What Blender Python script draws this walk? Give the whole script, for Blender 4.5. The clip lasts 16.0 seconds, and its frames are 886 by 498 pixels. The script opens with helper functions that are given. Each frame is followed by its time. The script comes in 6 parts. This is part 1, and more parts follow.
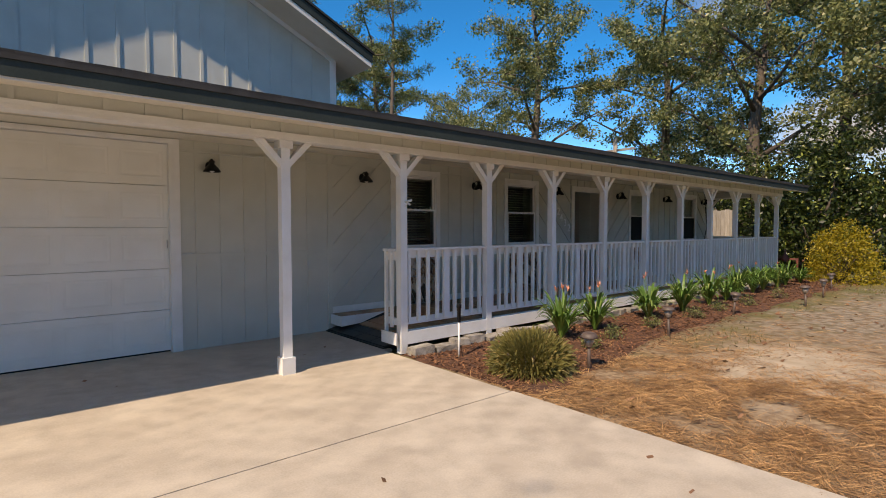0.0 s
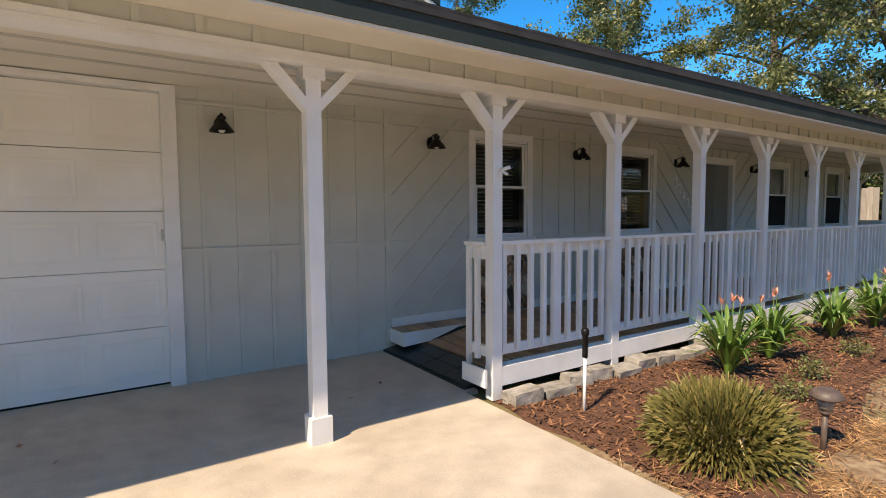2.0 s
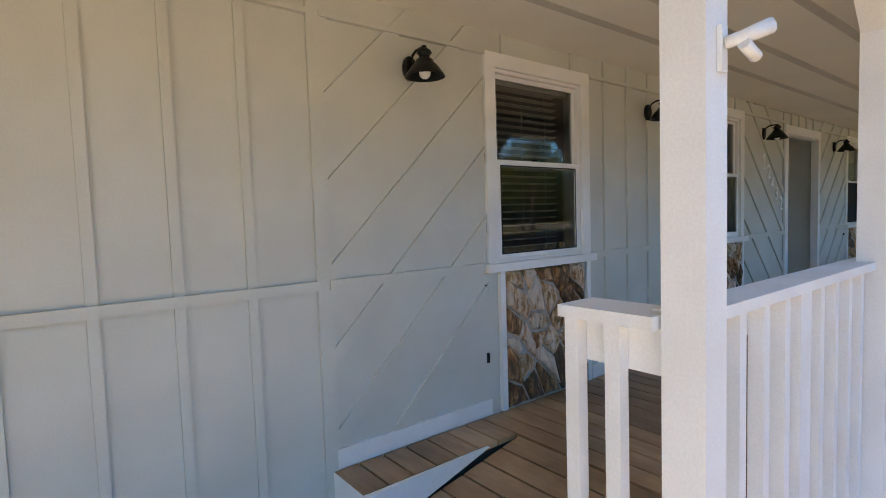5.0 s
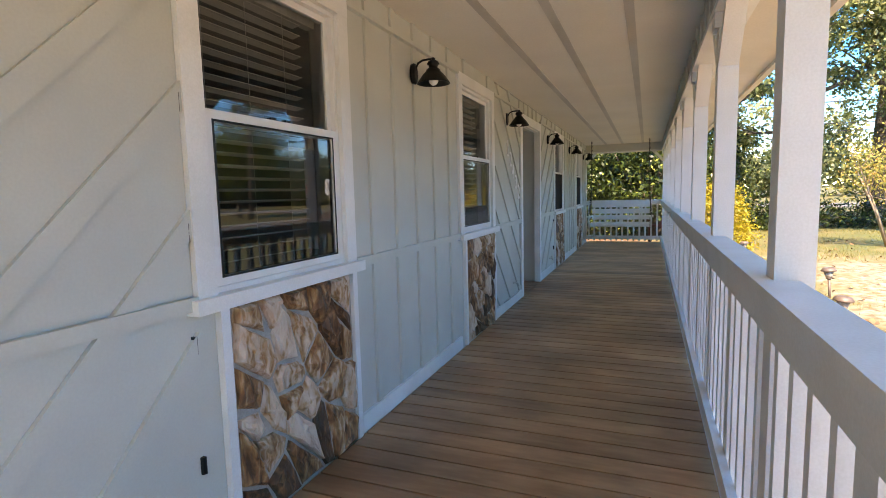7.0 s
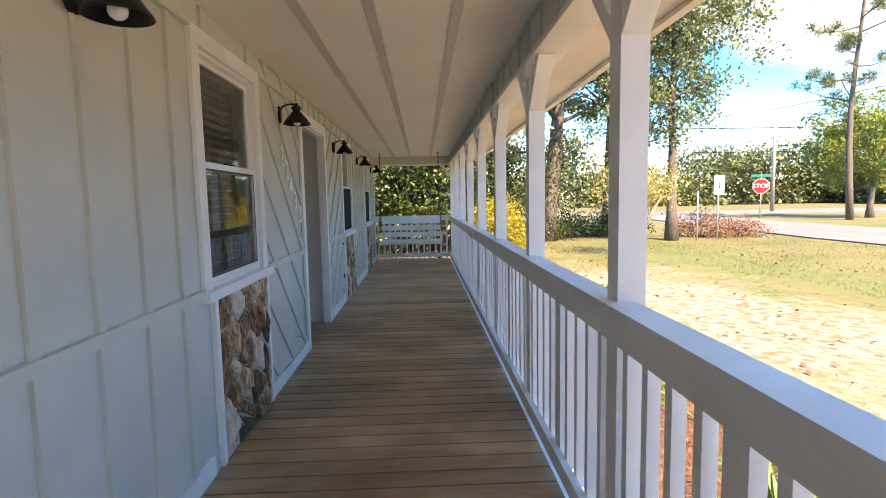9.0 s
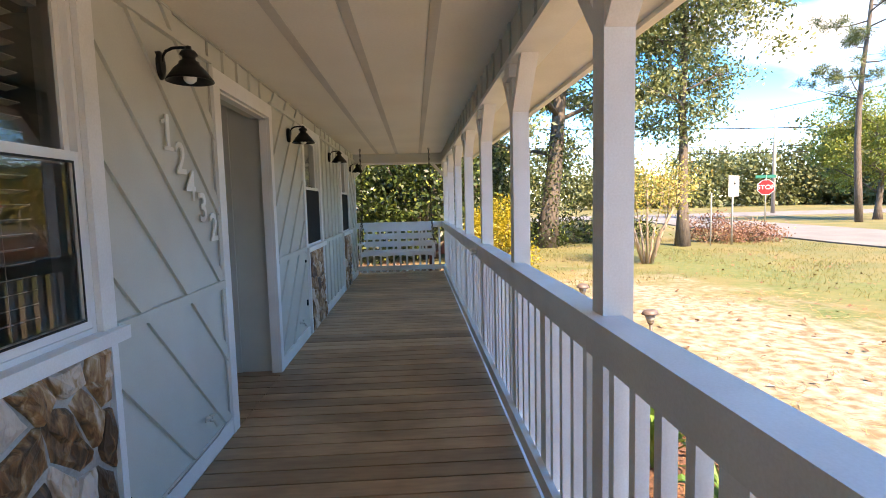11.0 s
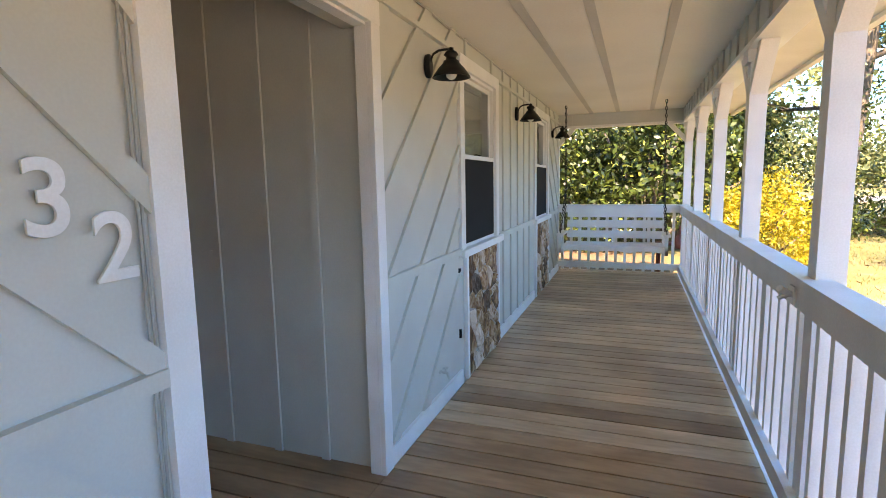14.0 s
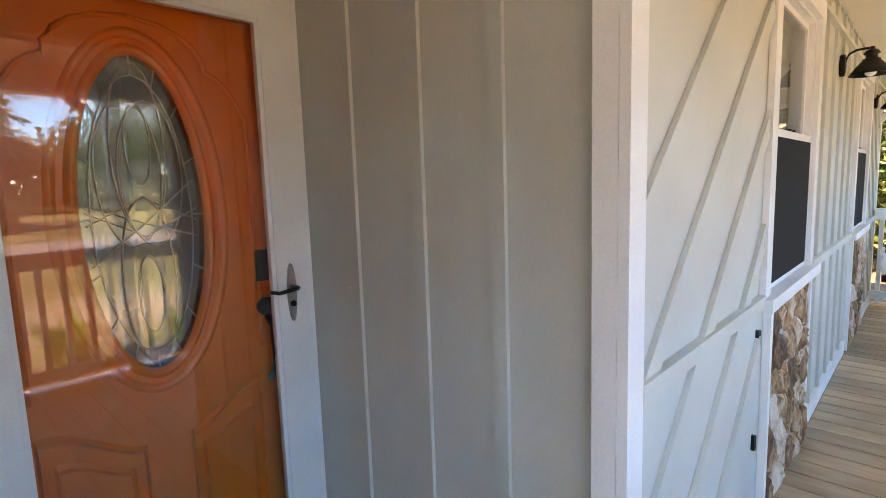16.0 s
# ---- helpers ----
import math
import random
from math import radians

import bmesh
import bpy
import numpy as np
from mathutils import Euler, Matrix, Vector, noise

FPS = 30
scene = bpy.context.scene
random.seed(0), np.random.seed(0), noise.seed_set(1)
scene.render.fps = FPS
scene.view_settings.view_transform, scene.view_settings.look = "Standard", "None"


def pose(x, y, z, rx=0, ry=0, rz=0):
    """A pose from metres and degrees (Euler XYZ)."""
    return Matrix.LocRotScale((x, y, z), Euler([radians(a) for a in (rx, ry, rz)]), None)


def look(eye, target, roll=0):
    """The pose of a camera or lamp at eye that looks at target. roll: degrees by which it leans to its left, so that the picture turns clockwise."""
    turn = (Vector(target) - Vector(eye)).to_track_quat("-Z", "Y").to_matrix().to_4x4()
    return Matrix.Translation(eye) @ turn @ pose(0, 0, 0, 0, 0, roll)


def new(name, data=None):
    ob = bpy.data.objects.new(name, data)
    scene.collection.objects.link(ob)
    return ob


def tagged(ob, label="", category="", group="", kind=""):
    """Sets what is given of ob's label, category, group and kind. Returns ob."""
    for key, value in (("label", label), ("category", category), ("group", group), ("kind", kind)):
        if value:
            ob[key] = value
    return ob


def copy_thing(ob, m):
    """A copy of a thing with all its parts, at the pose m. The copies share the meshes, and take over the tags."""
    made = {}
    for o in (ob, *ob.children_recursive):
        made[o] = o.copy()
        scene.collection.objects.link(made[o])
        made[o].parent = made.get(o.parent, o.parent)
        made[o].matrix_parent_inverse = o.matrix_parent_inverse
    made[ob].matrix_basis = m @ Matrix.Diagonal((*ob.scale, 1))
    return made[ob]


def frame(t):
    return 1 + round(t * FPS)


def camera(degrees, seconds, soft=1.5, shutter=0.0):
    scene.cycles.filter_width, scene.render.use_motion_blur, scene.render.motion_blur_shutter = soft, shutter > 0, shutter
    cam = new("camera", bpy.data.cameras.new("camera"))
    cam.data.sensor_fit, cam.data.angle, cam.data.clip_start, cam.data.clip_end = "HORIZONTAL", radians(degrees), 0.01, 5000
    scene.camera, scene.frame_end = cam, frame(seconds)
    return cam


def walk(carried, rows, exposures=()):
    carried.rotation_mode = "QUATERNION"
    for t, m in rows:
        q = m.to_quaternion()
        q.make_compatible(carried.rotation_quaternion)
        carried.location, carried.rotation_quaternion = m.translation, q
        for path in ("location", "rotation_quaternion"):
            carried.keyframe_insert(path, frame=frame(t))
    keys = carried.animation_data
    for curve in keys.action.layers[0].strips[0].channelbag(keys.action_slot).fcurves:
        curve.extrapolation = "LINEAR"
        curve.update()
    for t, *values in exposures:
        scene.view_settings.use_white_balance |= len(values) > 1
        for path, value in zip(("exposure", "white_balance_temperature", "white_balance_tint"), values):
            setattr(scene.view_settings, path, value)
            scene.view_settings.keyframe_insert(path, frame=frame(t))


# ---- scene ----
cam = camera(81.2, 16.0, soft=0.95)
EXPOSURES = [(0.0, 0.9, 8900, 17), (1.5, 1.15, 8800, 16), (2.5, 1.57, 8700, 14), (3.7, 2.12, 8900, 14), (5.8, 2.6, 9100, 15), (8.0, 3.1, 9300, 18), (8.5, 3.05, 9200, 18), (11.0, 2.9, 9300, 20), (12.5, 3.2, 9600, 22), (14.0, 3.65, 9800, 22), (15.0, 4.02, 10300, 24), (16.0, 4.35, 11200, 26)]
PATH = [
    (0, (-2.471, -6.767, 1.224), (-1.184, -5.238, 1.147), -0.1),
    (0.5, (-2.206, -6.28, 1.264), (-0.961, -4.719, 1.149), 0.0),
    (1, (-1.936, -5.835, 1.276), (-0.749, -4.23, 1.142), -0.0),
    (1.5, (-1.702, -5.36, 1.232), (-0.568, -3.717, 1.105), -0.3),
    (2, (-1.448, -4.901, 1.211), (-0.348, -3.236, 1.076), -0.4),
    (2.5, (-1.183, -4.471, 1.217), (-0.125, -2.779, 1.085), -0.5),
    (3, (-0.942, -4.015, 1.261), (0.085, -2.304, 1.124), -0.5),
    (3.5, (-0.662, -3.536, 1.234), (0.334, -1.807, 1.107), -0.6),
    (3.7, (-0.511, -3.345, 1.258), (0.451, -1.596, 1.129), -0.6),
    (5.8, (0.278, -1.786, 1.194), (1.798, -0.495, 1.04), -2.1),
    (6, (0.371, -1.686, 1.215), (1.958, -0.479, 1.048), -1.9),
    (6.5, (0.612, -1.521, 1.231), (2.339, -0.531, 1.038), -1.6),
    (7, (0.894, -1.387, 1.246), (2.743, -0.654, 1.033), -1.4),
    (7.5, (1.14, -1.244, 1.249), (3.075, -0.788, 1.024), -1.1),
    (8, (1.51, -1.085, 1.265), (3.488, -0.888, 1.049), -1.0),
    (8.5, (1.87, -1.062, 1.275), (3.86, -1.063, 1.073), -0.8),
    (8.7, (2.017, -1.065, 1.328), (4.006, -1.121, 1.131), -0.9),
    (10.8, (3.618, -1.125, 1.365), (5.607, -1.237, 1.185), -1.5),
    (11, (3.778, -1.142, 1.35), (5.767, -1.247, 1.171), -1.4),
    (11.5, (4.179, -1.158, 1.359), (6.171, -1.178, 1.181), -1.2),
    (12, (4.527, -1.187, 1.354), (6.513, -1.026, 1.178), -1.1),
    (12.5, (4.883, -1.208, 1.369), (6.847, -0.874, 1.194), -1.1),
    (13, (5.226, -1.176, 1.361), (7.157, -0.697, 1.164), -0.9),
    (13.5, (5.571, -1.144, 1.392), (7.463, -0.543, 1.154), -1.1),
    (14, (5.927, -1.088, 1.372), (7.785, -0.396, 1.113), -1.1),
    (14.5, (6.23, -1.007, 1.383), (8.045, -0.207, 1.13), -1.5),
    (15, (6.491, -0.874, 1.374), (8.215, 0.106, 1.113), -1.5),
    (15.5, (6.73, -0.679, 1.387), (8.33, 0.493, 1.129), -1.6),
    (16, (6.969, -0.462, 1.378), (8.403, 0.91, 1.131), -1.9),
]
walk(cam, [(t, look(eye, target, roll)) for t, eye, target, roll in PATH], EXPOSURES)


# ---- sky and sun ----
world = bpy.data.worlds.new("sky")
scene.world = world
world.use_nodes = True
wn, wl = world.node_tree.nodes, world.node_tree.links
sky = wn.new("ShaderNodeTexSky")
sky.sky_type = "NISHITA"
sky.sun_disc = False
SUN_EL, SUN_AZ = 48.0, 253.0
sky.sun_elevation = radians(SUN_EL)
sky.sun_rotation = radians(SUN_AZ)
sky.air_density, sky.dust_density, sky.ozone_density = 0.6, 0.05, 1.8
wco = wn.new("ShaderNodeTexCoord")
wmap = wn.new("ShaderNodeMapping")
wmap.inputs["Scale"].default_value = (1.0, 1.0, 2.6)
wnoise = wn.new("ShaderNodeTexNoise")
wnoise.inputs["Scale"].default_value = 2.3
wnoise.inputs["Detail"].default_value = 7
wramp = wn.new("ShaderNodeValToRGB")
wramp.color_ramp.elements[0].position, wramp.color_ramp.elements[1].position = 0.54, 0.70
wmix = wn.new("ShaderNodeMixRGB")
wmix.inputs["Color2"].default_value = (2.0, 2.07, 2.2, 1)
wl.new(wco.outputs["Generated"], wmap.inputs["Vector"])
wl.new(wmap.outputs["Vector"], wnoise.inputs["Vector"])
wl.new(wnoise.outputs["Fac"], wramp.inputs["Fac"])
wl.new(wramp.outputs["Color"], wmix.inputs["Fac"])
wsat = wn.new("ShaderNodeHueSaturation")
wsat.inputs["Saturation"].default_value = 1.45
wl.new(sky.outputs["Color"], wsat.inputs["Color"])
wl.new(wsat.outputs["Color"], wmix.inputs["Color1"])
wl.new(wmix.outputs["Color"], wn["Background"].inputs["Color"])
wn["Background"].inputs["Strength"].default_value = 0.15
sun = new("sun", bpy.data.lights.new("sun", "SUN"))
sun.data.energy, sun.data.angle, sun.data.color = 2.7, radians(0.55), (1.0, 0.94, 0.85)
sun.matrix_world = look((-28.3 * 0.86, -28.3 * 0.26, 28.3), (0, 0, 0))


# ---- materials ----
def mat(name, base, other=None, rough=0.6, scale=8.0, fine=90.0, bump=0.15, metal=0.0, stretch=(1, 1, 1), island=0.0, objrand=0.0, spec=0.5, depth=0.004, amount=1.0):
    """A surface with two scales of variation and fine relief, at the size of the real thing."""
    m = bpy.data.materials.new(name)
    m.use_nodes = True
    n, l = m.node_tree.nodes, m.node_tree.links
    b = n["Principled BSDF"]
    b.inputs["Metallic"].default_value = metal
    b.inputs["Specular IOR Level"].default_value = spec
    co = n.new("ShaderNodeTexCoord")
    mp = n.new("ShaderNodeMapping")
    mp.inputs["Scale"].default_value = stretch
    if objrand:
        shift, info = n.new("ShaderNodeVectorMath"), n.new("ShaderNodeObjectInfo")
        shift.operation = "MULTIPLY_ADD"
        shift.inputs[1].default_value = (31, 57, 17)
        l.new(info.outputs["Random"], shift.inputs[0])
        l.new(co.outputs["Object"], shift.inputs[2])
        l.new(shift.outputs[0], mp.inputs["Vector"])
    else:
        l.new(co.outputs["Object"], mp.inputs["Vector"])
    big, small = n.new("ShaderNodeTexNoise"), n.new("ShaderNodeTexNoise")
    big.inputs["Scale"].default_value, big.inputs["Detail"].default_value = scale, 5
    small.inputs["Scale"].default_value, small.inputs["Detail"].default_value = fine, 3
    l.new(mp.outputs["Vector"], big.inputs["Vector"])
    l.new(mp.outputs["Vector"], small.inputs["Vector"])
    ramp = n.new("ShaderNodeValToRGB")
    ramp.color_ramp.elements[0].position, ramp.color_ramp.elements[1].position = 0.40, 0.62
    other = other or tuple(c * 0.9 for c in base)
    ramp.color_ramp.elements[0].color, ramp.color_ramp.elements[1].color = (*base, 1), (*other, 1)
    add = n.new("ShaderNodeMath")
    add.operation = "MULTIPLY_ADD"
    add.inputs[1].default_value = 0.35
    l.new(small.outputs["Fac"], add.inputs[0])
    half = n.new("ShaderNodeMath")
    half.operation = "MULTIPLY"
    half.inputs[1].default_value = 0.68 * amount
    l.new(big.outputs["Fac"], half.inputs[0])
    l.new(half.outputs[0], add.inputs[2])
    l.new(add.outputs[0], ramp.inputs["Fac"])
    out = ramp.outputs["Color"]
    if island or objrand:
        src = n.new("ShaderNodeNewGeometry").outputs["Random Per Island"] if island else n.new("ShaderNodeObjectInfo").outputs["Random"]
        k = island or objrand
        rng = n.new("ShaderNodeMapRange")
        rng.inputs["To Min"].default_value, rng.inputs["To Max"].default_value = 1 - k, 1 + k
        l.new(src, rng.inputs["Value"])
        hsv = n.new("ShaderNodeHueSaturation")
        l.new(rng.outputs[0], hsv.inputs["Value"])
        l.new(out, hsv.inputs["Color"])
        out = hsv.outputs["Color"]
    l.new(out, b.inputs["Base Color"])
    rr = n.new("ShaderNodeMapRange")
    rr.inputs["To Min"].default_value, rr.inputs["To Max"].default_value = max(rough - 0.1, 0.02), min(rough + 0.1, 1)
    l.new(big.outputs["Fac"], rr.inputs["Value"])
    l.new(rr.outputs[0], b.inputs["Roughness"])
    if bump:
        bp = n.new("ShaderNodeBump")
        bp.inputs["Strength"].default_value, bp.inputs["Distance"].default_value = bump, depth
        l.new(add.outputs[0], bp.inputs["Height"])
        l.new(bp.outputs["Normal"], b.inputs["Normal"])
    return m


def leaf_mat(name, base, other, tip=None, through_light=0.3, rough=0.5):
    """Leaves: colour by leaf, some light let through."""
    m = bpy.data.materials.new(name)
    m.use_nodes = True
    n, l = m.node_tree.nodes, m.node_tree.links
    b = n["Principled BSDF"]
    b.inputs["Roughness"].default_value = rough
    geo = n.new("ShaderNodeNewGeometry")
    ramp = n.new("ShaderNodeValToRGB")
    e = ramp.color_ramp.elements
    e[0].color, e[1].color = (*base, 1), (*other, 1)
    if tip:
        e[1].position = 0.85
        x = e.new(1.0)
        x.color = (*tip, 1)
    l.new(geo.outputs["Random Per Island"], ramp.inputs["Fac"])
    l.new(ramp.outputs["Color"], b.inputs["Base Color"])
    t = n.new("ShaderNodeBsdfTranslucent")
    l.new(ramp.outputs["Color"], t.inputs["Color"])
    mix = n.new("ShaderNodeMixShader")
    mix.inputs["Fac"].default_value = through_light
    l.new(b.outputs[0], mix.inputs[1])
    l.new(t.outputs[0], mix.inputs[2])
    l.new(mix.outputs[0], n["Material Output"].inputs["Surface"])
    return m


def glass_mat(name, tint=(1, 1, 1), ior=1.5, wave=0.0):
    """Thin flat pane: clear, with a mirror that grows towards grazing."""
    m = bpy.data.materials.new(name)
    m.use_nodes = True
    n, l = m.node_tree.nodes, m.node_tree.links
    n.remove(n["Principled BSDF"])
    clear, gloss, mix, fr = (n.new(k) for k in ("ShaderNodeBsdfTransparent", "ShaderNodeBsdfGlossy", "ShaderNodeMixShader", "ShaderNodeFresnel"))
    clear.inputs["Color"].default_value = (*tint, 1)
    gloss.inputs["Roughness"].default_value = 0.01
    fr.inputs["IOR"].default_value = ior
    if wave:
        no, bp = n.new("ShaderNodeTexNoise"), n.new("ShaderNodeBump")
        no.inputs["Scale"].default_value = 40
        bp.inputs["Strength"].default_value, bp.inputs["Distance"].default_value = wave, 0.01
        l.new(no.outputs["Fac"], bp.inputs["Height"])
        l.new(bp.outputs["Normal"], gloss.inputs["Normal"])
    l.new(fr.outputs[0], mix.inputs["Fac"])
    l.new(clear.outputs[0], mix.inputs[1])
    l.new(gloss.outputs[0], mix.inputs[2])
    l.new(mix.outputs[0], n["Material Output"].inputs["Surface"])
    return m


SIDING = mat("siding_paint", (0.575, 0.58, 0.525), (0.52, 0.525, 0.475), rough=0.55, scale=2.5, fine=120, bump=0.12, depth=0.002)
CEILING_PAINT = mat("ceiling_paint", (0.80, 0.76, 0.665), (0.74, 0.70, 0.61), rough=0.7, scale=1.3, fine=60, bump=0.1, depth=0.002)
SEAM_PAINT = mat("ceiling_seam_paint", (0.56, 0.525, 0.45), (0.49, 0.46, 0.395), rough=0.45, scale=1.5, fine=60, bump=0.1, depth=0.002)
CREAM = mat("cream_paint", (0.78, 0.74, 0.66), (0.70, 0.66, 0.58), rough=0.6, scale=2.0, fine=80, bump=0.08, depth=0.002)
WHITE = mat("white_paint", (0.82, 0.82, 0.81), (0.72, 0.72, 0.70), rough=0.45, scale=3.0, fine=150, bump=0.12, depth=0.002)
VINYL = mat("white_vinyl", (0.80, 0.80, 0.79), (0.74, 0.74, 0.73), rough=0.35, scale=4.0, fine=200, bump=0.03)
GARAGE_WHITE = mat("garage_door_paint", (0.86, 0.855, 0.82), (0.79, 0.78, 0.735), rough=0.45, scale=2.2, fine=160, bump=0.1, depth=0.002)
FASCIA = mat("dark_green_fascia_paint", (0.042, 0.056, 0.053), (0.032, 0.044, 0.042), rough=0.75, scale=3, fine=60, bump=0.1, spec=0.15)
SHINGLE = mat("black_asphalt_shingle", (0.022, 0.023, 0.024), (0.04, 0.04, 0.042), rough=0.9, scale=6, fine=220, bump=0.5, depth=0.006, island=0.25)
CONCRETE = mat("driveway_concrete", (0.54, 0.47, 0.38), (0.44, 0.375, 0.30), rough=0.85, scale=2.6, fine=75, bump=0.35, depth=0.004)
DECKWOOD = mat("weathered_deck_wood", (0.47, 0.27, 0.142), (0.34, 0.18, 0.09), rough=0.42, scale=3, fine=14, bump=0.3, depth=0.003, stretch=(2.5, 0.5, 2.5), objrand=0.2)
PALEWOOD = mat("paler_deck_wood", (0.61, 0.40, 0.24), (0.46, 0.28, 0.16), rough=0.45, scale=3, fine=14, bump=0.3, depth=0.003, stretch=(2.5, 0.5, 2.5), objrand=0.2)


def stained(m, scale, low, high):
    """Broad uneven stains that run on from piece to piece."""
    n, l = m.node_tree.nodes, m.node_tree.links
    b = n["Principled BSDF"]
    src = b.inputs["Base Color"].links[0].from_socket
    geo, no, rg, mx = n.new("ShaderNodeNewGeometry"), n.new("ShaderNodeTexNoise"), n.new("ShaderNodeMapRange"), n.new("ShaderNodeHueSaturation")
    no.inputs["Scale"].default_value, no.inputs["Detail"].default_value = scale, 6
    rg.inputs["From Min"].default_value, rg.inputs["From Max"].default_value = 0.32, 0.62
    rg.inputs["To Min"].default_value, rg.inputs["To Max"].default_value = low, high
    l.new(geo.outputs["Position"], no.inputs["Vector"])
    l.new(no.outputs["Fac"], rg.inputs["Value"])
    l.new(rg.outputs[0], mx.inputs["Value"])
    l.new(src, mx.inputs["Color"])
    l.new(mx.outputs[0], b.inputs["Base Color"])


stained(DECKWOOD, 1.6, 0.62, 1.12)
stained(PALEWOOD, 1.6, 0.72, 1.1)
stained(CONCRETE, 5.0, 0.86, 1.04)
# ramp tiles; its black also serves for the shade sheet under the planks
RAMPTILE = mat("black_ramp_tile", (0.02, 0.02, 0.021), (0.035, 0.034, 0.033), rough=0.45, scale=9, fine=80, bump=0.15)
BLACK = mat("black_metal", (0.012, 0.012, 0.013), (0.02, 0.019, 0.019), rough=0.42, scale=20, fine=120, bump=0.08, metal=0.6)
STEEL = mat("brushed_steel", (0.45, 0.44, 0.42), (0.33, 0.32, 0.30), rough=0.35, metal=1.0, scale=15, fine=120, bump=0.05)
LEAD = mat("bright_lead_came", (0.62, 0.62, 0.60), (0.5, 0.5, 0.48), rough=0.4, metal=0.3, scale=15, fine=120, bump=0.05)
ORANGE = mat("orange_door_paint", (0.92, 0.20, 0.016), (0.87, 0.178, 0.014), rough=0.32, scale=3, fine=150, bump=0.08, depth=0.002)
BLOCK = mat("retaining_block", (0.36, 0.335, 0.30), (0.19, 0.17, 0.145), rough=0.95, scale=9, fine=90, bump=0.7, depth=0.012, objrand=0.15)
# grey for the unseen rooms, with their dimness put into the colour
DARKROOM = mat("room_shade_grey", (0.30, 0.29, 0.27), (0.26, 0.25, 0.23), rough=0.8, scale=2, fine=50, bump=0.05)
BLIND = mat("blind_slat", (0.70, 0.69, 0.66), (0.62, 0.61, 0.58), rough=0.5, scale=5, fine=60, bump=0.03)
SCREEN = mat("insect_screen", (0.012, 0.012, 0.013), (0.017, 0.017, 0.018), rough=0.8, scale=40, fine=400, bump=0.3, spec=0.15)
BULB = mat("frosted_bulb", (0.85, 0.85, 0.83), (0.8, 0.8, 0.78), rough=0.25, scale=10, fine=60, bump=0.0)
MORTAR = mat("stone_mortar", (0.46, 0.42, 0.38), (0.33, 0.30, 0.27), rough=0.95, scale=14, fine=120, bump=0.5, depth=0.006)


def stone_material(name, shift):
    """Split petrified-looking stone: dark rust veins through tan and pale faces, each stone its own blend."""
    m = bpy.data.materials.new(name)
    m.use_nodes = True
    n, l = m.node_tree.nodes, m.node_tree.links
    b = n["Principled BSDF"]
    b.inputs["Roughness"].default_value = 0.55
    co, mp, info = n.new("ShaderNodeTexCoord"), n.new("ShaderNodeMapping"), n.new("ShaderNodeObjectInfo")
    mp.inputs["Rotation"].default_value = (0, radians(35), 0)
    mp.inputs["Scale"].default_value = (4.0, 4.0, 1.1)
    off = n.new("ShaderNodeVectorMath")
    off.operation = "MULTIPLY_ADD"
    off.inputs[0].default_value = (37, 11, 23)
    l.new(info.outputs["Random"], off.inputs[1])
    l.new(co.outputs["Object"], off.inputs[2])
    l.new(off.outputs[0], mp.inputs["Vector"])
    no = n.new("ShaderNodeTexNoise")
    no.inputs["Scale"].default_value, no.inputs["Detail"].default_value, no.inputs["Distortion"].default_value = 8, 10, 0.5
    l.new(mp.outputs[0], no.inputs["Vector"])
    rg = n.new("ShaderNodeMapRange")
    rg.inputs["To Min"].default_value, rg.inputs["To Max"].default_value = -0.18 + shift, 0.17 + shift
    l.new(info.outputs["Random"], rg.inputs["Value"])
    ad = n.new("ShaderNodeMath")
    calm = n.new("ShaderNodeMath")
    calm.operation = "MULTIPLY_ADD"
    calm.inputs[1].default_value, calm.inputs[2].default_value = 0.85, 0.065
    l.new(no.outputs["Fac"], calm.inputs[0])
    l.new(calm.outputs[0], ad.inputs[0])
    l.new(rg.outputs[0], ad.inputs[1])
    rp = n.new("ShaderNodeValToRGB")
    e = rp.color_ramp.elements
    e[0].position, e[0].color = 0.30, (0.10, 0.045, 0.022, 1)
    e[1].position, e[1].color = 0.74, (0.70, 0.55, 0.45, 1)
    for pos, col in ((0.42, (0.29, 0.13, 0.055, 1)), (0.50, (0.45, 0.25, 0.12, 1)), (0.58, (0.60, 0.43, 0.32, 1))):
        x = e.new(pos)
        x.color = col
    l.new(ad.outputs[0], rp.inputs["Fac"])
    l.new(rp.outputs[0], b.inputs["Base Color"])
    bp = n.new("ShaderNodeBump")
    bp.inputs["Strength"].default_value, bp.inputs["Distance"].default_value = 0.9, 0.02
    l.new(no.outputs["Fac"], bp.inputs["Height"])
    l.new(bp.outputs["Normal"], b.inputs["Normal"])
    return m


STONE = stone_material("rust_and_cream_stone", -0.07)
PALESTONE = stone_material("pink_cream_stone", 0.10)
BARK = mat("grey_brown_bark", (0.15, 0.12, 0.095), (0.085, 0.066, 0.053), rough=0.95, scale=7, fine=30, bump=1.0, depth=0.03, stretch=(3, 3, 0.6))
PALEBARK = mat("smooth_pale_bark", (0.46, 0.34, 0.24), (0.30, 0.21, 0.15), rough=0.8, scale=10, fine=60, bump=0.4, stretch=(2, 2, 0.6))
PANE = glass_mat("window_glass", (0.74, 0.77, 0.76), 1.7)
STORMPANE = glass_mat("storm_door_glass", (0.97, 0.98, 0.97), 1.95)
LEADPANE = glass_mat("bevelled_glass", (0.38, 0.42, 0.40), 3.2, 0.05)


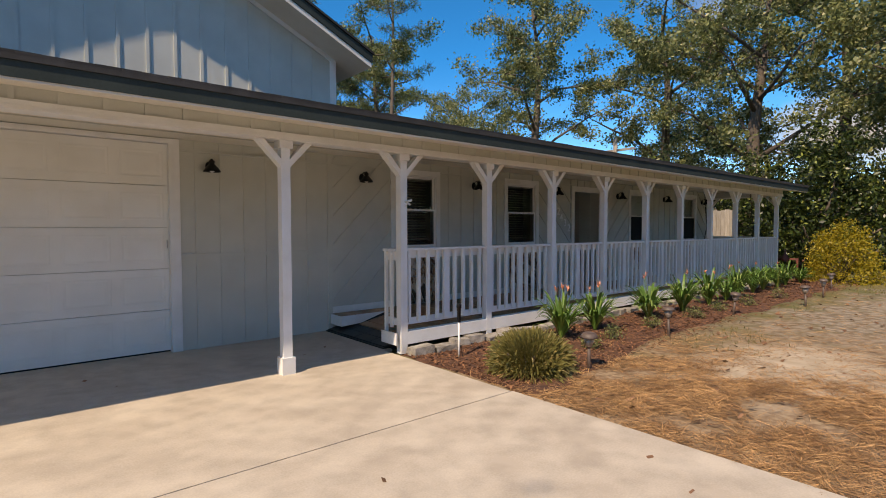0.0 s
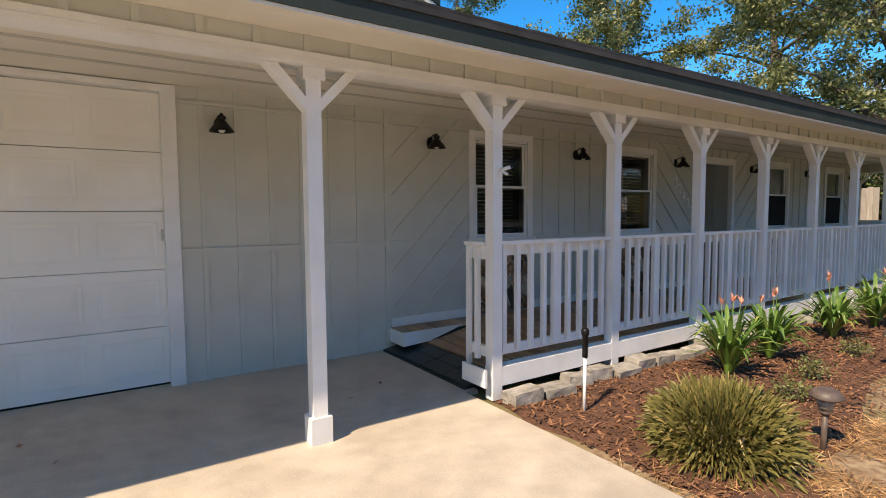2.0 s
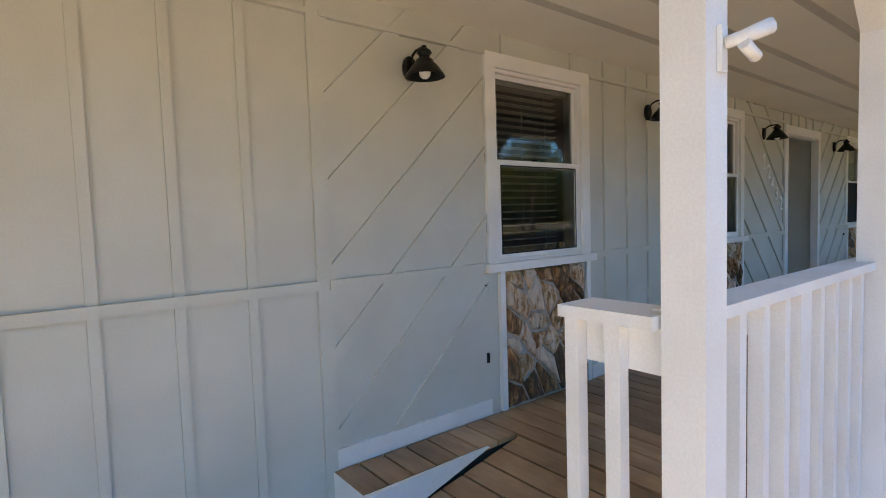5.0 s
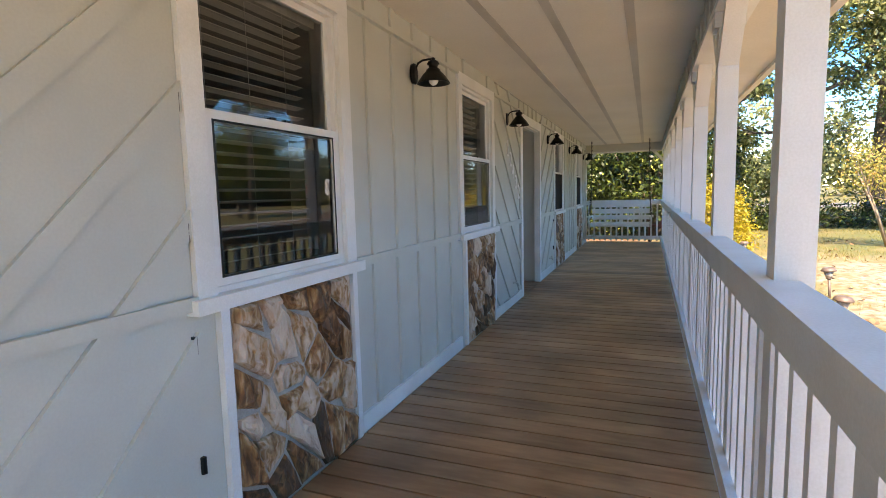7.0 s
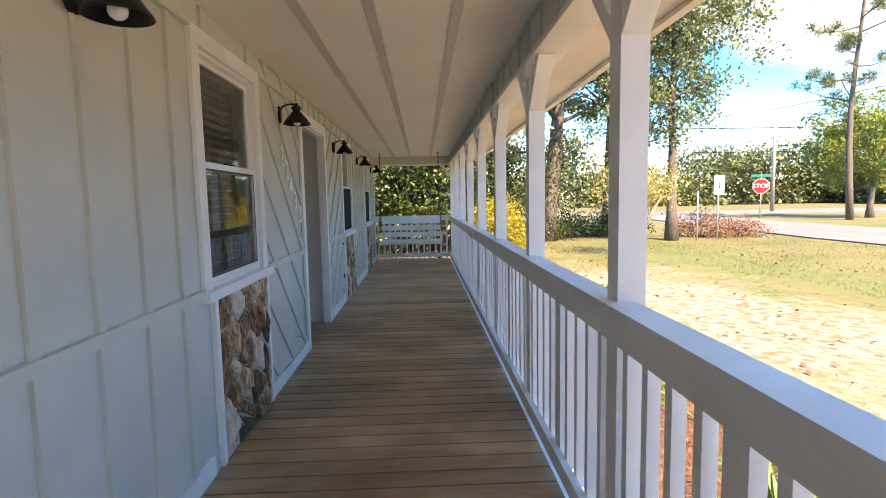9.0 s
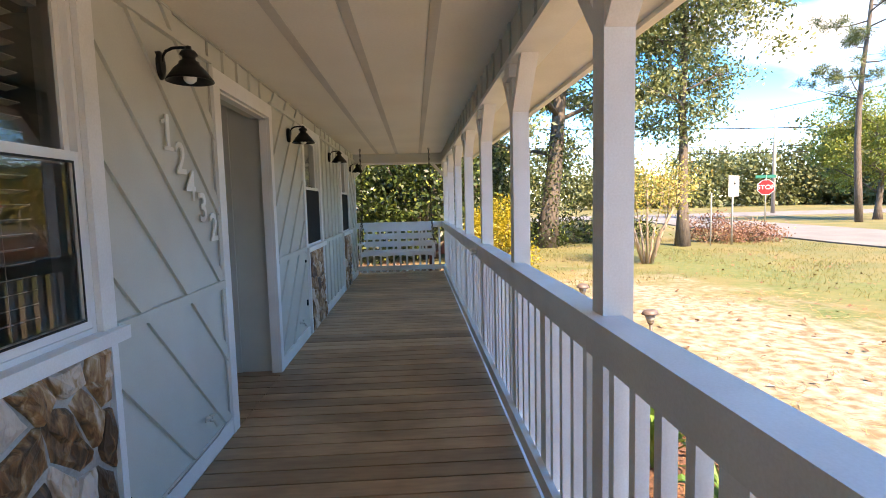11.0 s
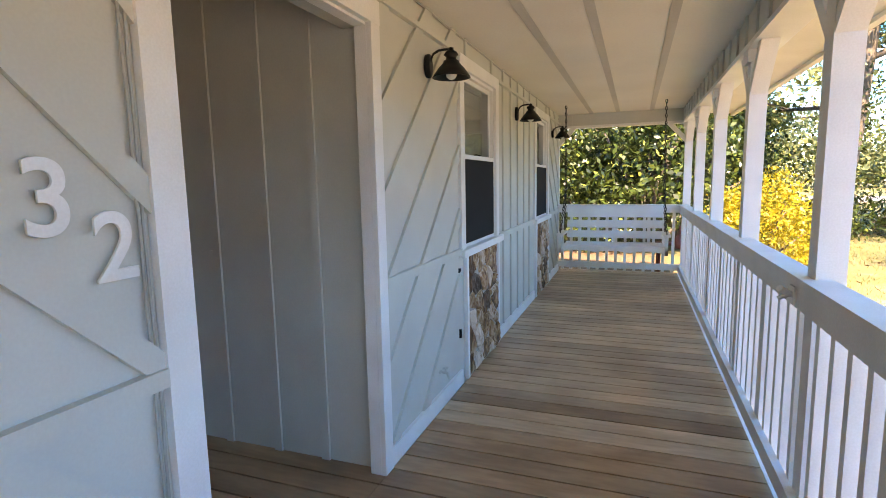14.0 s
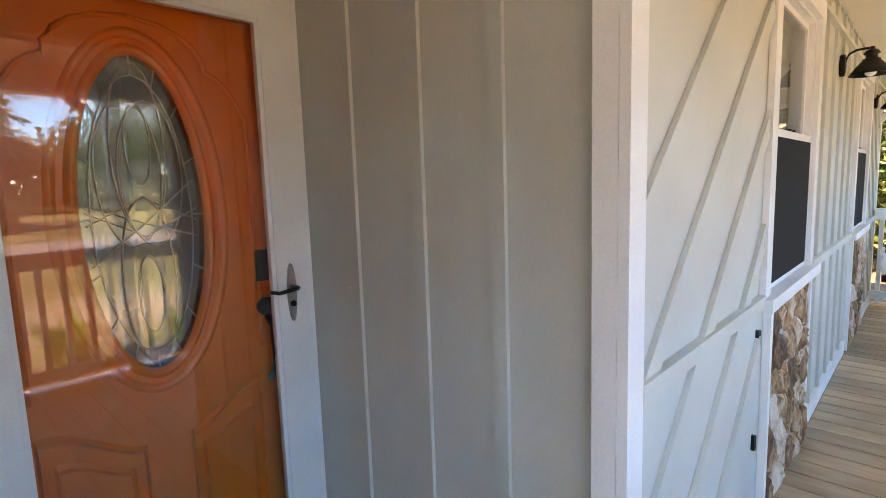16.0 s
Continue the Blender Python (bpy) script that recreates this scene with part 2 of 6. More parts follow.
# ---- mesh helpers ----
def box(bm, x0, x1, y0, y1, z0, z1, turn=None):
    """A box between two corners; turn: a matrix laid on it."""
    vs = [bm.verts.new((x, y, z)) for x in (x0, x1) for y in (y0, y1) for z in (z0, z1)]
    if turn:
        for v in vs:
            v.co = turn @ v.co
    for f in ((0, 1, 3, 2), (4, 6, 7, 5), (0, 4, 5, 1), (2, 3, 7, 6), (0, 2, 6, 4), (1, 5, 7, 3)):
        bm.faces.new([vs[i] for i in f])
    return vs


def prism(bm, pts, axis, a, b):
    """A flat outline drawn out along an axis from a to b. pts are the two other coordinates, in order."""
    def at(p, d):
        return {"x": (d, p[0], p[1]), "y": (p[0], d, p[1]), "z": (p[0], p[1], d)}[axis]
    lo, hi = [bm.verts.new(at(p, a)) for p in pts], [bm.verts.new(at(p, b)) for p in pts]
    bm.faces.new(lo[::-1])
    bm.faces.new(hi)
    for i in range(len(pts)):
        j = (i + 1) % len(pts)
        bm.faces.new((lo[i], lo[j], hi[j], hi[i]))


def tube(bm, pts, radii, seg=8, caps=True):
    """A round, tapering limb along points."""
    pts = [Vector(p) for p in pts]
    rings = []
    for i, p in enumerate(pts):
        d = (pts[min(i + 1, len(pts) - 1)] - pts[max(i - 1, 0)]).normalized()
        side = d.cross(Vector((0, 0, 1)) if abs(d.z) < 0.9 else Vector((1, 0, 0))).normalized()
        up = side.cross(d)
        r = radii[i] if hasattr(radii, "__len__") else radii
        rings.append([bm.verts.new(p + r * (math.cos(a) * side + math.sin(a) * up)) for a in [2 * math.pi * k / seg for k in range(seg)]])
    for a, b in zip(rings, rings[1:]):
        for k in range(seg):
            f = bm.faces.new((a[k], a[(k + 1) % seg], b[(k + 1) % seg], b[k]))
            f.smooth = True
    if caps:
        bm.faces.new(rings[0][::-1])
        bm.faces.new(rings[-1])


def lathe(bm, profile, centre=(0, 0, 0), seg=20, turn=None):
    """A round body from (radius, height) rows."""
    rings = []
    for r, z in profile:
        ring = [Vector((r * math.cos(2 * math.pi * k / seg), r * math.sin(2 * math.pi * k / seg), z)) for k in range(seg)]
        rings.append([bm.verts.new((turn @ v if turn else v) + Vector(centre)) for v in ring])
    for a, b in zip(rings, rings[1:]):
        for k in range(seg):
            bm.faces.new((a[k], a[(k + 1) % seg], b[(k + 1) % seg], b[k])).smooth = True
    bm.faces.new(rings[0][::-1])
    bm.faces.new(rings[-1])


def sheet(x0, x1, y, z0, z1):
    """One upright pane that faces the yard."""
    bm = bmesh.new()
    bm.faces.new([bm.verts.new(p) for p in ((x0, y, z0), (x1, y, z0), (x1, y, z1), (x0, y, z1))])
    return bm


def glazing(name, bm, material, parent, label=""):
    me = bpy.data.meshes.new(name)
    bm.to_mesh(me)
    bm.free()
    me.materials.append(material)
    ob = new(name, me)
    ob.parent, ob.visible_shadow = parent, False
    return tagged(ob, label)


def soften(bm, width=0.004):
    bmesh.ops.bevel(bm, geom=[e for e in bm.edges if len(e.link_faces) == 2 and e.calc_face_angle(0) > 0.5], offset=width, segments=1, affect="EDGES", clamp_overlap=True)


def mesh_of(name, bm, material):
    bmesh.ops.recalc_face_normals(bm, faces=bm.faces)
    me = bpy.data.meshes.new(name)
    bm.to_mesh(me)
    bm.free()
    me.materials.append(material)
    return me


def part(name, bm, material, parent, label=""):
    """A bmesh as one mesh object under a thing or a part."""
    ob = new(name, mesh_of(name, bm, material))
    ob.parent = parent
    return tagged(ob, label)


def thing(name, label, category, group="", kind="", at=(0, 0, 0)):
    """An Empty at a thing's base."""
    ob = new(name)
    ob.empty_display_size = 0.1
    ob.matrix_world = Matrix.Translation(at)
    return tagged(ob, label, category, group, kind)


def solid(name, bm, material, label, category, group="", kind=""):
    """A thing that is one mesh."""
    return tagged(new(name, mesh_of(name, bm, material)), label, category, group, kind)


def boxes(rows, bevel=0.0):
    bm = bmesh.new()
    for r in rows:
        box(bm, *r)
    if bevel:
        soften(bm, bevel)
    return bm


# ---- plan ----
DRIVE_Z, GROUND_Z = -0.24, -0.27
WALL_END, DECK_END = 13.82, 13.98
CEIL_Z = 2.30
POSTS = [1.11, 2.535, 3.94, 5.345, 6.75, 8.155, 9.56, 10.97, 12.385, 13.80]
POST_Y, POST_W = -1.752, 0.094
WINDOWS = [(2.148, 3.148), (4.735, 5.735), (9.15, 10.15), (11.81, 12.81)]
WIN_SILL, WIN_TOP = 0.92, 2.18
DOOR_L, DOOR_R, DOOR_TOP = 6.835, 8.04, 2.145
ALCOVE_L, ALCOVE_R, ALCOVE_BACK = 6.932, 8.01, 1.25
GARAGE_R = -0.888


# ---- house walls ----
def house_walls():
    w = tagged(new("wall_front"), "grey-green painted panel siding with flat battens", "wall", kind="structure")
    rows = []
    t = 0.14
    cuts = [(a + 0.085, b - 0.085, WIN_SILL - 0.01, WIN_TOP - 0.085) for a, b in WINDOWS] + [(ALCOVE_L, ALCOVE_R, -0.3, DOOR_TOP - 0.1)]
    cuts.sort()
    x = GARAGE_R - 0.11
    for a, b, z0, z1 in cuts:
        rows.append((x, a, 0, t, -0.3, CEIL_Z + 0.3))
        if z0 > 0:
            rows.append((a, b, 0, t, -0.3, z0))
        rows.append((a, b, 0, t, z1, CEIL_Z + 0.3))
        x = b
    rows.append((x, WALL_END, 0, t, -0.3, CEIL_Z + 0.3))
    part("panelling", boxes(rows), SIDING, w)
    # alcove lining
    part("alcove_side_panel", boxes([(ALCOVE_R, ALCOVE_R + 0.1, t, ALCOVE_BACK + 0.1, -0.3, 2.5)]), SIDING, w)
    part("alcove_side_panel", boxes([(ALCOVE_L - 0.1, ALCOVE_L, t, ALCOVE_BACK + 0.1, -0.3, 2.5)]), SIDING, w)
    part("alcove_ceiling_panel", boxes([(ALCOVE_L, ALCOVE_R, t, ALCOVE_BACK + 0.1, 2.32, 2.42)]), SIDING, w)
    part("alcove_back_panel", boxes([(ALCOVE_L, ALCOVE_R, ALCOVE_BACK, ALCOVE_BACK + 0.1, 2.11, 2.32)]), SIDING, w)
    for y in (0.33, 0.617, 0.932):
        part("batten", boxes([(ALCOVE_R - 0.014, ALCOVE_R - 0.001, y - 0.022, y + 0.022, 0.0, 2.31)], 0.003), SIDING, w)
    for y in (0.35, 0.7, 1.0):
        part("batten", boxes([(ALCOVE_L + 0.001, ALCOVE_L + 0.014, y - 0.022, y + 0.022, 0.0, 2.31)], 0.003), SIDING, w)

    def batten(x0, x1, z0, z1, d=0.016):
        part("batten", boxes([(x0, x1, -d, -0.001, z0, z1)], 0.0015), SIDING, w)

    def cut(poly, keep):
        """The part of an outline where keep(p) is not negative."""
        out = []
        for p, q in zip(poly, poly[1:] + poly[:1]):
            dp, dq = keep(p), keep(q)
            if dp >= 0:
                out.append(p)
            if (dp < 0) != (dq < 0):
                f = dp / (dp - dq)
                out.append((p[0] + (q[0] - p[0]) * f, p[1] + (q[1] - p[1]) * f))
        return out

    def fan(x0, x1, z0, z1, rise, offsets):
        """Slanting battens across a field, cut off square with its frame."""
        half = 0.033 * math.sqrt(2)
        for o in offsets:
            poly = [(x0, z0), (x1, z0), (x1, z1), (x0, z1)]
            poly = cut(poly, lambda p: half - (p[1] - rise * p[0] - o))
            poly = cut(poly, lambda p: half + (p[1] - rise * p[0] - o)) if len(poly) > 2 else []
            if len(poly) < 3 or max(p[0] for p in poly) - min(p[0] for p in poly) < 0.02:
                continue
            bm = bmesh.new()
            prism(bm, poly, "y", -0.0165, -0.001)
            part("diagonal_batten", bm, SIDING, w)

    # straight zones: (left, right, first batten, pitch)
    zones = [(GARAGE_R, 1.05, -0.70, 0.29), (3.148, 4.735, 3.355, 0.297), (10.15, 11.81, 10.36, 0.297)]
    for a, b, x, step in zones:
        low = DRIVE_Z if a < 0 else 0.10
        batten(a, b, 0.884, 0.930, 0.028)
        batten(a, b, 2.157, 2.181, 0.03)
        while x < b - 0.06:
            for z0, z1 in ((low, 0.884), (0.930, 2.157), (2.181, CEIL_Z)):
                batten(x - 0.02, x + 0.02, z0, z1)
            x += step
    batten(1.05, 1.125, DRIVE_Z, CEIL_Z, 0.02)
    for a, b, rise, offs in ((1.11, 2.148, 1, [1.045 - 0.405 * k for k in range(7)]), (5.735, DOOR_L, -1, [8.62 - 0.43 * k for k in range(7)]), (DOOR_R, 9.15, 1, [-5.965 - 0.407 * k for k in range(7)]), (12.81, WALL_END, -1, [15.6 - 0.41 * k for k in range(8)])):
        batten(a, b, 0.884, 0.930, 0.028)
        batten(a, b, 2.157, 2.181, 0.03)
        fan(a, b, 0.10, 0.884, rise, offs)
        fan(a, b, 0.930, 2.157, rise, offs)
        fan(a, b, 2.181, CEIL_Z, rise, offs)
    for a, b in WINDOWS:
        batten(a + 0.15, a + 0.19, WIN_TOP, CEIL_Z)
        batten(b - 0.19, b - 0.15, WIN_TOP, CEIL_Z)
    for x in (7.05, 7.3, 7.55, 7.8):
        batten(x, x + 0.04, DOOR_TOP, CEIL_Z)

    base = tagged(new("baseboard"), "white painted board along the foot of the wall", "baseboard", kind="structure")
    for a, b in ((1.11, 2.148), (3.148, 4.735), (5.735, DOOR_L), (DOOR_R, 9.15), (10.15, 11.81), (12.81, WALL_END)):
        part("board", boxes([(a + 0.002, b - 0.002, -0.022, -0.002, 0.003, 0.098)], 0.003), WHITE, base)

    others = tagged(new("wall_back"), "plain outer walls that close the house", "wall", kind="structure")
    part("panelling", boxes([(WALL_END - 0.14, WALL_END, 0.14, 8, -0.3, 2.6), (-7.2, WALL_END, 8, 8.14, -0.3, 2.6), (-7.34, -7.2, 0, 8.14, -0.3, 3.4)]), SIDING, others)
    # stand-in room shell that closes the house, toned down in its colour
    rooms = tagged(new("wall_room"), "indoor shell walls and floor behind the windows, shade put into their grey", "wall", kind="structure")
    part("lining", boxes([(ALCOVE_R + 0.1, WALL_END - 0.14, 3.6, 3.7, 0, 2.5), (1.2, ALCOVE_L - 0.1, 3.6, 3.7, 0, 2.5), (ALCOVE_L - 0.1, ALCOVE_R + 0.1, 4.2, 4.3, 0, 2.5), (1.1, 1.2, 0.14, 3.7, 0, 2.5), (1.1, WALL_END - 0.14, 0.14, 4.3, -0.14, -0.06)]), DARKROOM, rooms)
    tagged(new("ceiling_room", mesh_of("ceiling_room", boxes([(1.1, WALL_END - 0.14, 0.14, 4.3, 2.44, 2.5)]), DARKROOM)), "indoor shell ceiling, shade put into its grey", "ceiling", kind="structure")
    return w


house_walls()


# ---- windows ----
def window(k, x0, x1, screen):
    w = tagged(new("window_%d" % k), "white double-hung window with horizontal blinds" if not screen else "white double-hung window with a dark screen", "window", kind="structure")
    trim = 0.085
    f = bmesh.new()
    box(f, x0, x0 + trim, -0.024, -0.002, WIN_SILL, WIN_TOP - trim)
    box(f, x1 - trim, x1, -0.024, -0.002, WIN_SILL, WIN_TOP - trim)
    box(f, x0, x1, -0.026, -0.002, WIN_TOP - trim, WIN_TOP)
    soften(f, 0.003)
    part("trim_board", f, WHITE, w)
    part("window_sill", boxes([(x0 - 0.03, x1 + 0.03, -0.055, -0.002, WIN_SILL - 0.05, WIN_SILL)], 0.005), WHITE, w)
    a, b = x0 + trim, x1 - trim
    z0, z1, zm = WIN_SILL, WIN_TOP - trim, 1.54
    def ring(x0, x1, y0, y1, z0, z1, wd, wt=None):
        wt = wt or wd
        bm = bmesh.new()
        box(bm, x0, x0 + wd, y0, y1, z0, z1)
        box(bm, x1 - wd, x1, y0, y1, z0, z1)
        box(bm, x0 + wd, x1 - wd, y0, y1, z0, z0 + wt)
        box(bm, x0 + wd, x1 - wd, y0, y1, z1 - wt, z1)
        return bm
    part("window_frame", ring(a, b, -0.001, 0.12, z0, z1, 0.02), VINYL, w)
    up = part("upper_sash", ring(a + 0.02, b - 0.02, 0.026, 0.05, zm - 0.03, z1 - 0.022, 0.028), VINYL, w)
    lo = part("lower_sash", ring(a + 0.02, b - 0.02, 0.0, 0.0255, z0 + 0.022, zm + 0.012, 0.03, 0.034), VINYL, w)
    glazing("pane", sheet(a + 0.05, b - 0.05, 0.036, zm - 0.002, z1 - 0.05), PANE, up)
    glazing("pane", sheet(a + 0.052, b - 0.052, 0.012, z0 + 0.056, zm - 0.022), PANE, lo)
    gasket = ring(a + 0.048, b - 0.048, -0.002, 0.0, z0 + 0.05, zm - 0.02, 0.008)
    part("gasket", gasket, BLACK, lo)
    part("latch", boxes([((a + b) / 2 - 0.06, (a + b) / 2 - 0.03, 0.0, 0.022, zm + 0.0125, zm + 0.022), ((a + b) / 2 + 0.03, (a + b) / 2 + 0.06, 0.0, 0.022, zm + 0.0125, zm + 0.022)], 0.002), BLACK, lo)
    if screen:
        part("insect_screen", boxes([(a + 0.03, b - 0.03, -0.006, -0.004, z0 + 0.024, zm - 0.02)]), SCREEN, w)
    if screen:
        sh = tagged(new("roller_blind"), "plain pale roller shade drawn down inside the window", "blind", "window blinds")
        part("cloth", boxes([(a + 0.03, b - 0.03, 0.10, 0.102, z0 + 0.03, z1 - 0.06)]), BLIND, sh)
        part("roller", boxes([(a + 0.025, b - 0.025, 0.09, 0.135, z1 - 0.065, z1 - 0.022)], 0.01), BLIND, sh)
    else:
        slat_blind(a, b, z0, z1)
    # stone panel below
    st = tagged(new("stone_panel"), "ledge stone veneer panel under the window, rust and cream", "stone panel", "stone panels under the windows")
    part("mortar_bed", boxes([(x0 + 0.128, x1 - 0.058, -0.012, -0.002, 0.0, WIN_SILL - 0.052)]), MORTAR, st)
    part("edge_strip", boxes([(x0 + 0.085, x0 + 0.125, -0.03, -0.002, 0.0, WIN_SILL - 0.052)], 0.003), WHITE, st)
    part("edge_strip", boxes([(x1 - 0.055, x1 - 0.015, -0.03, -0.002, 0.0, WIN_SILL - 0.052)], 0.003), WHITE, st)
    stones(st, x0 + 0.145, x1 - 0.075, 0.005, WIN_SILL - 0.056, k)


def slat_blind(a, b, z0, z1):
    bl = tagged(new("window_blind"), "white horizontal slat blind hanging inside the window", "blind", "window blinds")
    me = mesh_of("slat", boxes([(a + 0.03, b - 0.13, 0.095, 0.137, -0.0012, 0.0012)]), BLIND)
    n = int((z1 - z0 - 0.1) / 0.046)
    for i in range(n):
        s = new("slat", me)
        s.parent = bl
        s.matrix_world = Matrix.Translation((0, 0.1175, z1 - 0.08 - i * 0.046)) @ Matrix.Rotation(radians(-12), 4, "X") @ Matrix.Translation((0, -0.1175, 0))
    part("headrail", boxes([(a + 0.025, b - 0.025, 0.09, 0.135, z1 - 0.065, z1 - 0.022)], 0.003), BLIND, bl)
    cords = bmesh.new()
    for x in (a + 0.12, (a + b) / 2 - 0.07, b - 0.26):
        tube(cords, [(x, 0.092, z1 - 0.06), (x, 0.092, z1 - 0.08 - n * 0.046)], 0.0015, 4)
    part("cord", cords, BLIND, bl)


def stones(parent, x0, x1, z0, z1, seed):
    """Irregular split stones: cells round scattered points, each cut by its neighbours."""
    rng = random.Random(40 + seed)
    pts = []
    nx, nz = 5, 6
    for i in range(nx):
        for j in range(nz):
            pts.append((x0 + (i + 0.5 + rng.uniform(-0.6, 0.6)) * (x1 - x0) / nx, z0 + (j + 0.5 + rng.uniform(-0.6, 0.6)) * (z1 - z0) / nz))
        slants = [rng.uniform(0.2, 1.4) for _ in pts]
    for i, (px, pz) in enumerate(pts):
        slant = slants[i]
        poly = [Vector((x0, z0)), Vector((x1, z0)), Vector((x1, z1)), Vector((x0, z1))]
        for j, (qx, qz) in enumerate(pts):
            if i == j:
                continue
            # slanted metric: long stones leaning one way
            d = Vector((qx - px, qz - pz))
            nrm = Vector((d.x * 1.5 + d.y * slant * 0.6, d.y + d.x * slant * 0.6))
            mid = Vector(((px + qx) / 2, (pz + qz) / 2))
            nl = nrm.length
            mid = mid - nrm / nl * 0.006
            out = []
            for a, b in zip(poly, poly[1:] + poly[:1]):
                da, db = (a - mid).dot(nrm), (b - mid).dot(nrm)
                if da <= 0:
                    out.append(a)
                if (da < 0) != (db < 0) and da != db:
                    out.append(a.lerp(b, da / (da - db)))
            poly = out
            if len(poly) < 3:
                break
        if len(poly) < 3:
            continue
        c = sum(poly, Vector((0, 0))) / len(poly)
        # ragged outline: long sides broken into short chipped ones
        edge = []
        for a, q in zip(poly, poly[1:] + poly[:1]):
            m = max(1, min(4, int((q - a).length / 0.05)))
            for k in range(m):
                e = a.lerp(q, k / m)
                edge.append(e.lerp(c, rng.uniform(0.0, 0.07)) if k else e)
        y1 = -rng.uniform(0.026, 0.05)
        tip = Vector((rng.uniform(-0.1, 0.1), rng.uniform(-0.1, 0.1)))
        bm = bmesh.new()
        rings = [[bm.verts.new((p.x, -0.011, p.y)) for p in edge]]
        for f, yy, jit in ((0.97, 0.62, 0.005), (0.80, 0.92, 0.008), (0.45, 1.05, 0.010)):
            ring = []
            for p in edge:
                q = c.lerp(p, f + rng.uniform(-0.06, 0.02))
                ring.append(bm.verts.new((q.x, min(y1 * yy + rng.uniform(-jit, jit) + (q - c).dot(tip), -0.013), q.y)))
            rings.append(ring)
        hub = bm.verts.new((c.x, y1 * 1.05 + rng.uniform(-0.006, 0.006), c.y))
        n = len(edge)
        for k in range(n):
            j = (k + 1) % n
            for lo, hi in zip(rings, rings[1:]):
                bm.faces.new((lo[k], lo[j], hi[j]))
                bm.faces.new((lo[k], hi[j], hi[k]))
            bm.faces.new((rings[-1][k], rings[-1][j], hub))
        part("stone", bm, PALESTONE if rng.random() < 0.36 else STONE, parent)


for k, (a, b) in enumerate(WINDOWS):
    window(k + 1, a, b, k > 1)


# ---- entry alcove and door ----
def entry():
    d = tagged(new("door_1"), "orange painted front door with an oval leaded glass", "door", kind="structure")
    tr = bmesh.new()
    box(tr, DOOR_L, ALCOVE_L, -0.026, -0.002, 0.0, DOOR_TOP - 0.1)
    box(tr, ALCOVE_R - 0.05, DOOR_R, -0.026, -0.002, 0.0, DOOR_TOP - 0.1)
    box(tr, DOOR_L, DOOR_R, -0.028, -0.002, DOOR_TOP - 0.1, DOOR_TOP)
    soften(tr, 0.003)
    part("casing", tr, WHITE, d)
    j = bmesh.new()
    box(j, ALCOVE_L, ALCOVE_L + 0.012, -0.001, 0.055, 0.0, DOOR_TOP - 0.112)
    box(j, ALCOVE_R - 0.05, ALCOVE_R, -0.001, 0.055, 0.0, DOOR_TOP - 0.112)
    box(j, ALCOVE_L + 0.012, ALCOVE_R - 0.05, -0.001, 0.055, DOOR_TOP - 0.112, DOOR_TOP - 0.1)
    part("jamb", j, WHITE, d)
    yb = ALCOVE_BACK
    f = bmesh.new()
    box(f, ALCOVE_L + 0.003, 7.012, yb - 0.04, yb + 0.1, 0, 2.11)
    box(f, 7.962, ALCOVE_R - 0.003, yb - 0.04, yb + 0.1, 0, 2.11)
    box(f, 7.012, 7.962, yb - 0.04, yb + 0.1, 2.05, 2.11)
    soften(f, 0.004)
    part("door_frame", f, WHITE, d)
    # the orange slab: flat leaf with an oval hole, raised mouldings
    cx, cz, rx, rz = 7.487, 1.31, 0.176, 0.48
    y0, y1 = yb + 0.03, yb + 0.075
    bm = bmesh.new()
    n = 48
    angs = [2 * math.pi * k / n for k in range(n)]
    corners = []
    for a in angs:
        c, s = math.cos(a), math.sin(a)
        kx = ((7.962 - cx) if c > 0 else (cx - 7.012)) / max(abs(c), 1e-6)
        kz = ((2.05 - cz) if s > 0 else (cz - 0.01)) / max(abs(s), 1e-6)
        t = min(kx, kz)
        corners.append((cx + c * t, cz + s * t))
    for qx, qz in ((7.012, 0.01), (7.962, 0.01), (7.962, 2.05), (7.012, 2.05)):
        near = min(range(n), key=lambda i: (corners[i][0] - qx) ** 2 + (corners[i][1] - qz) ** 2)
        corners[near] = (qx, qz)
    for y in (y0, y1):
        inner = [bm.verts.new((cx + rx * math.cos(a), y, cz + rz * math.sin(a))) for a in angs]
        outer = [bm.verts.new((x, y, z)) for x, z in corners]
        for k in range(n):
            m = (k + 1) % n
            bm.faces.new((inner[k], inner[m], outer[m], outer[k]))
    leaf = part("leaf", bm, ORANGE, d, "orange painted door leaf")
    def ovalring(r1, r2, ya, yb2):
        b2 = bmesh.new()
        pts = []
        for k in range(n):
            c, s = math.cos(angs[k]), math.sin(angs[k])
            pts.append([b2.verts.new((cx + (rx + r) * c, y, cz + (rz + r) * s)) for r, y in ((r1, y0), ((r1 + r2) / 2 - 0.004, ya), ((r1 + r2) / 2 + 0.004, ya), (r2, y0))])
        for k in range(n):
            m = (k + 1) % n
            for q in range(3):
                b2.faces.new((pts[k][q], pts[m][q], pts[m][q + 1], pts[k][q + 1])).smooth = True
        return b2
    part("oval_moulding", ovalring(-0.006, 0.028, y0 - 0.018, 0), ORANGE, leaf)
    part("oval_moulding", ovalring(0.045, 0.075, y0 - 0.008, 0), ORANGE, leaf)
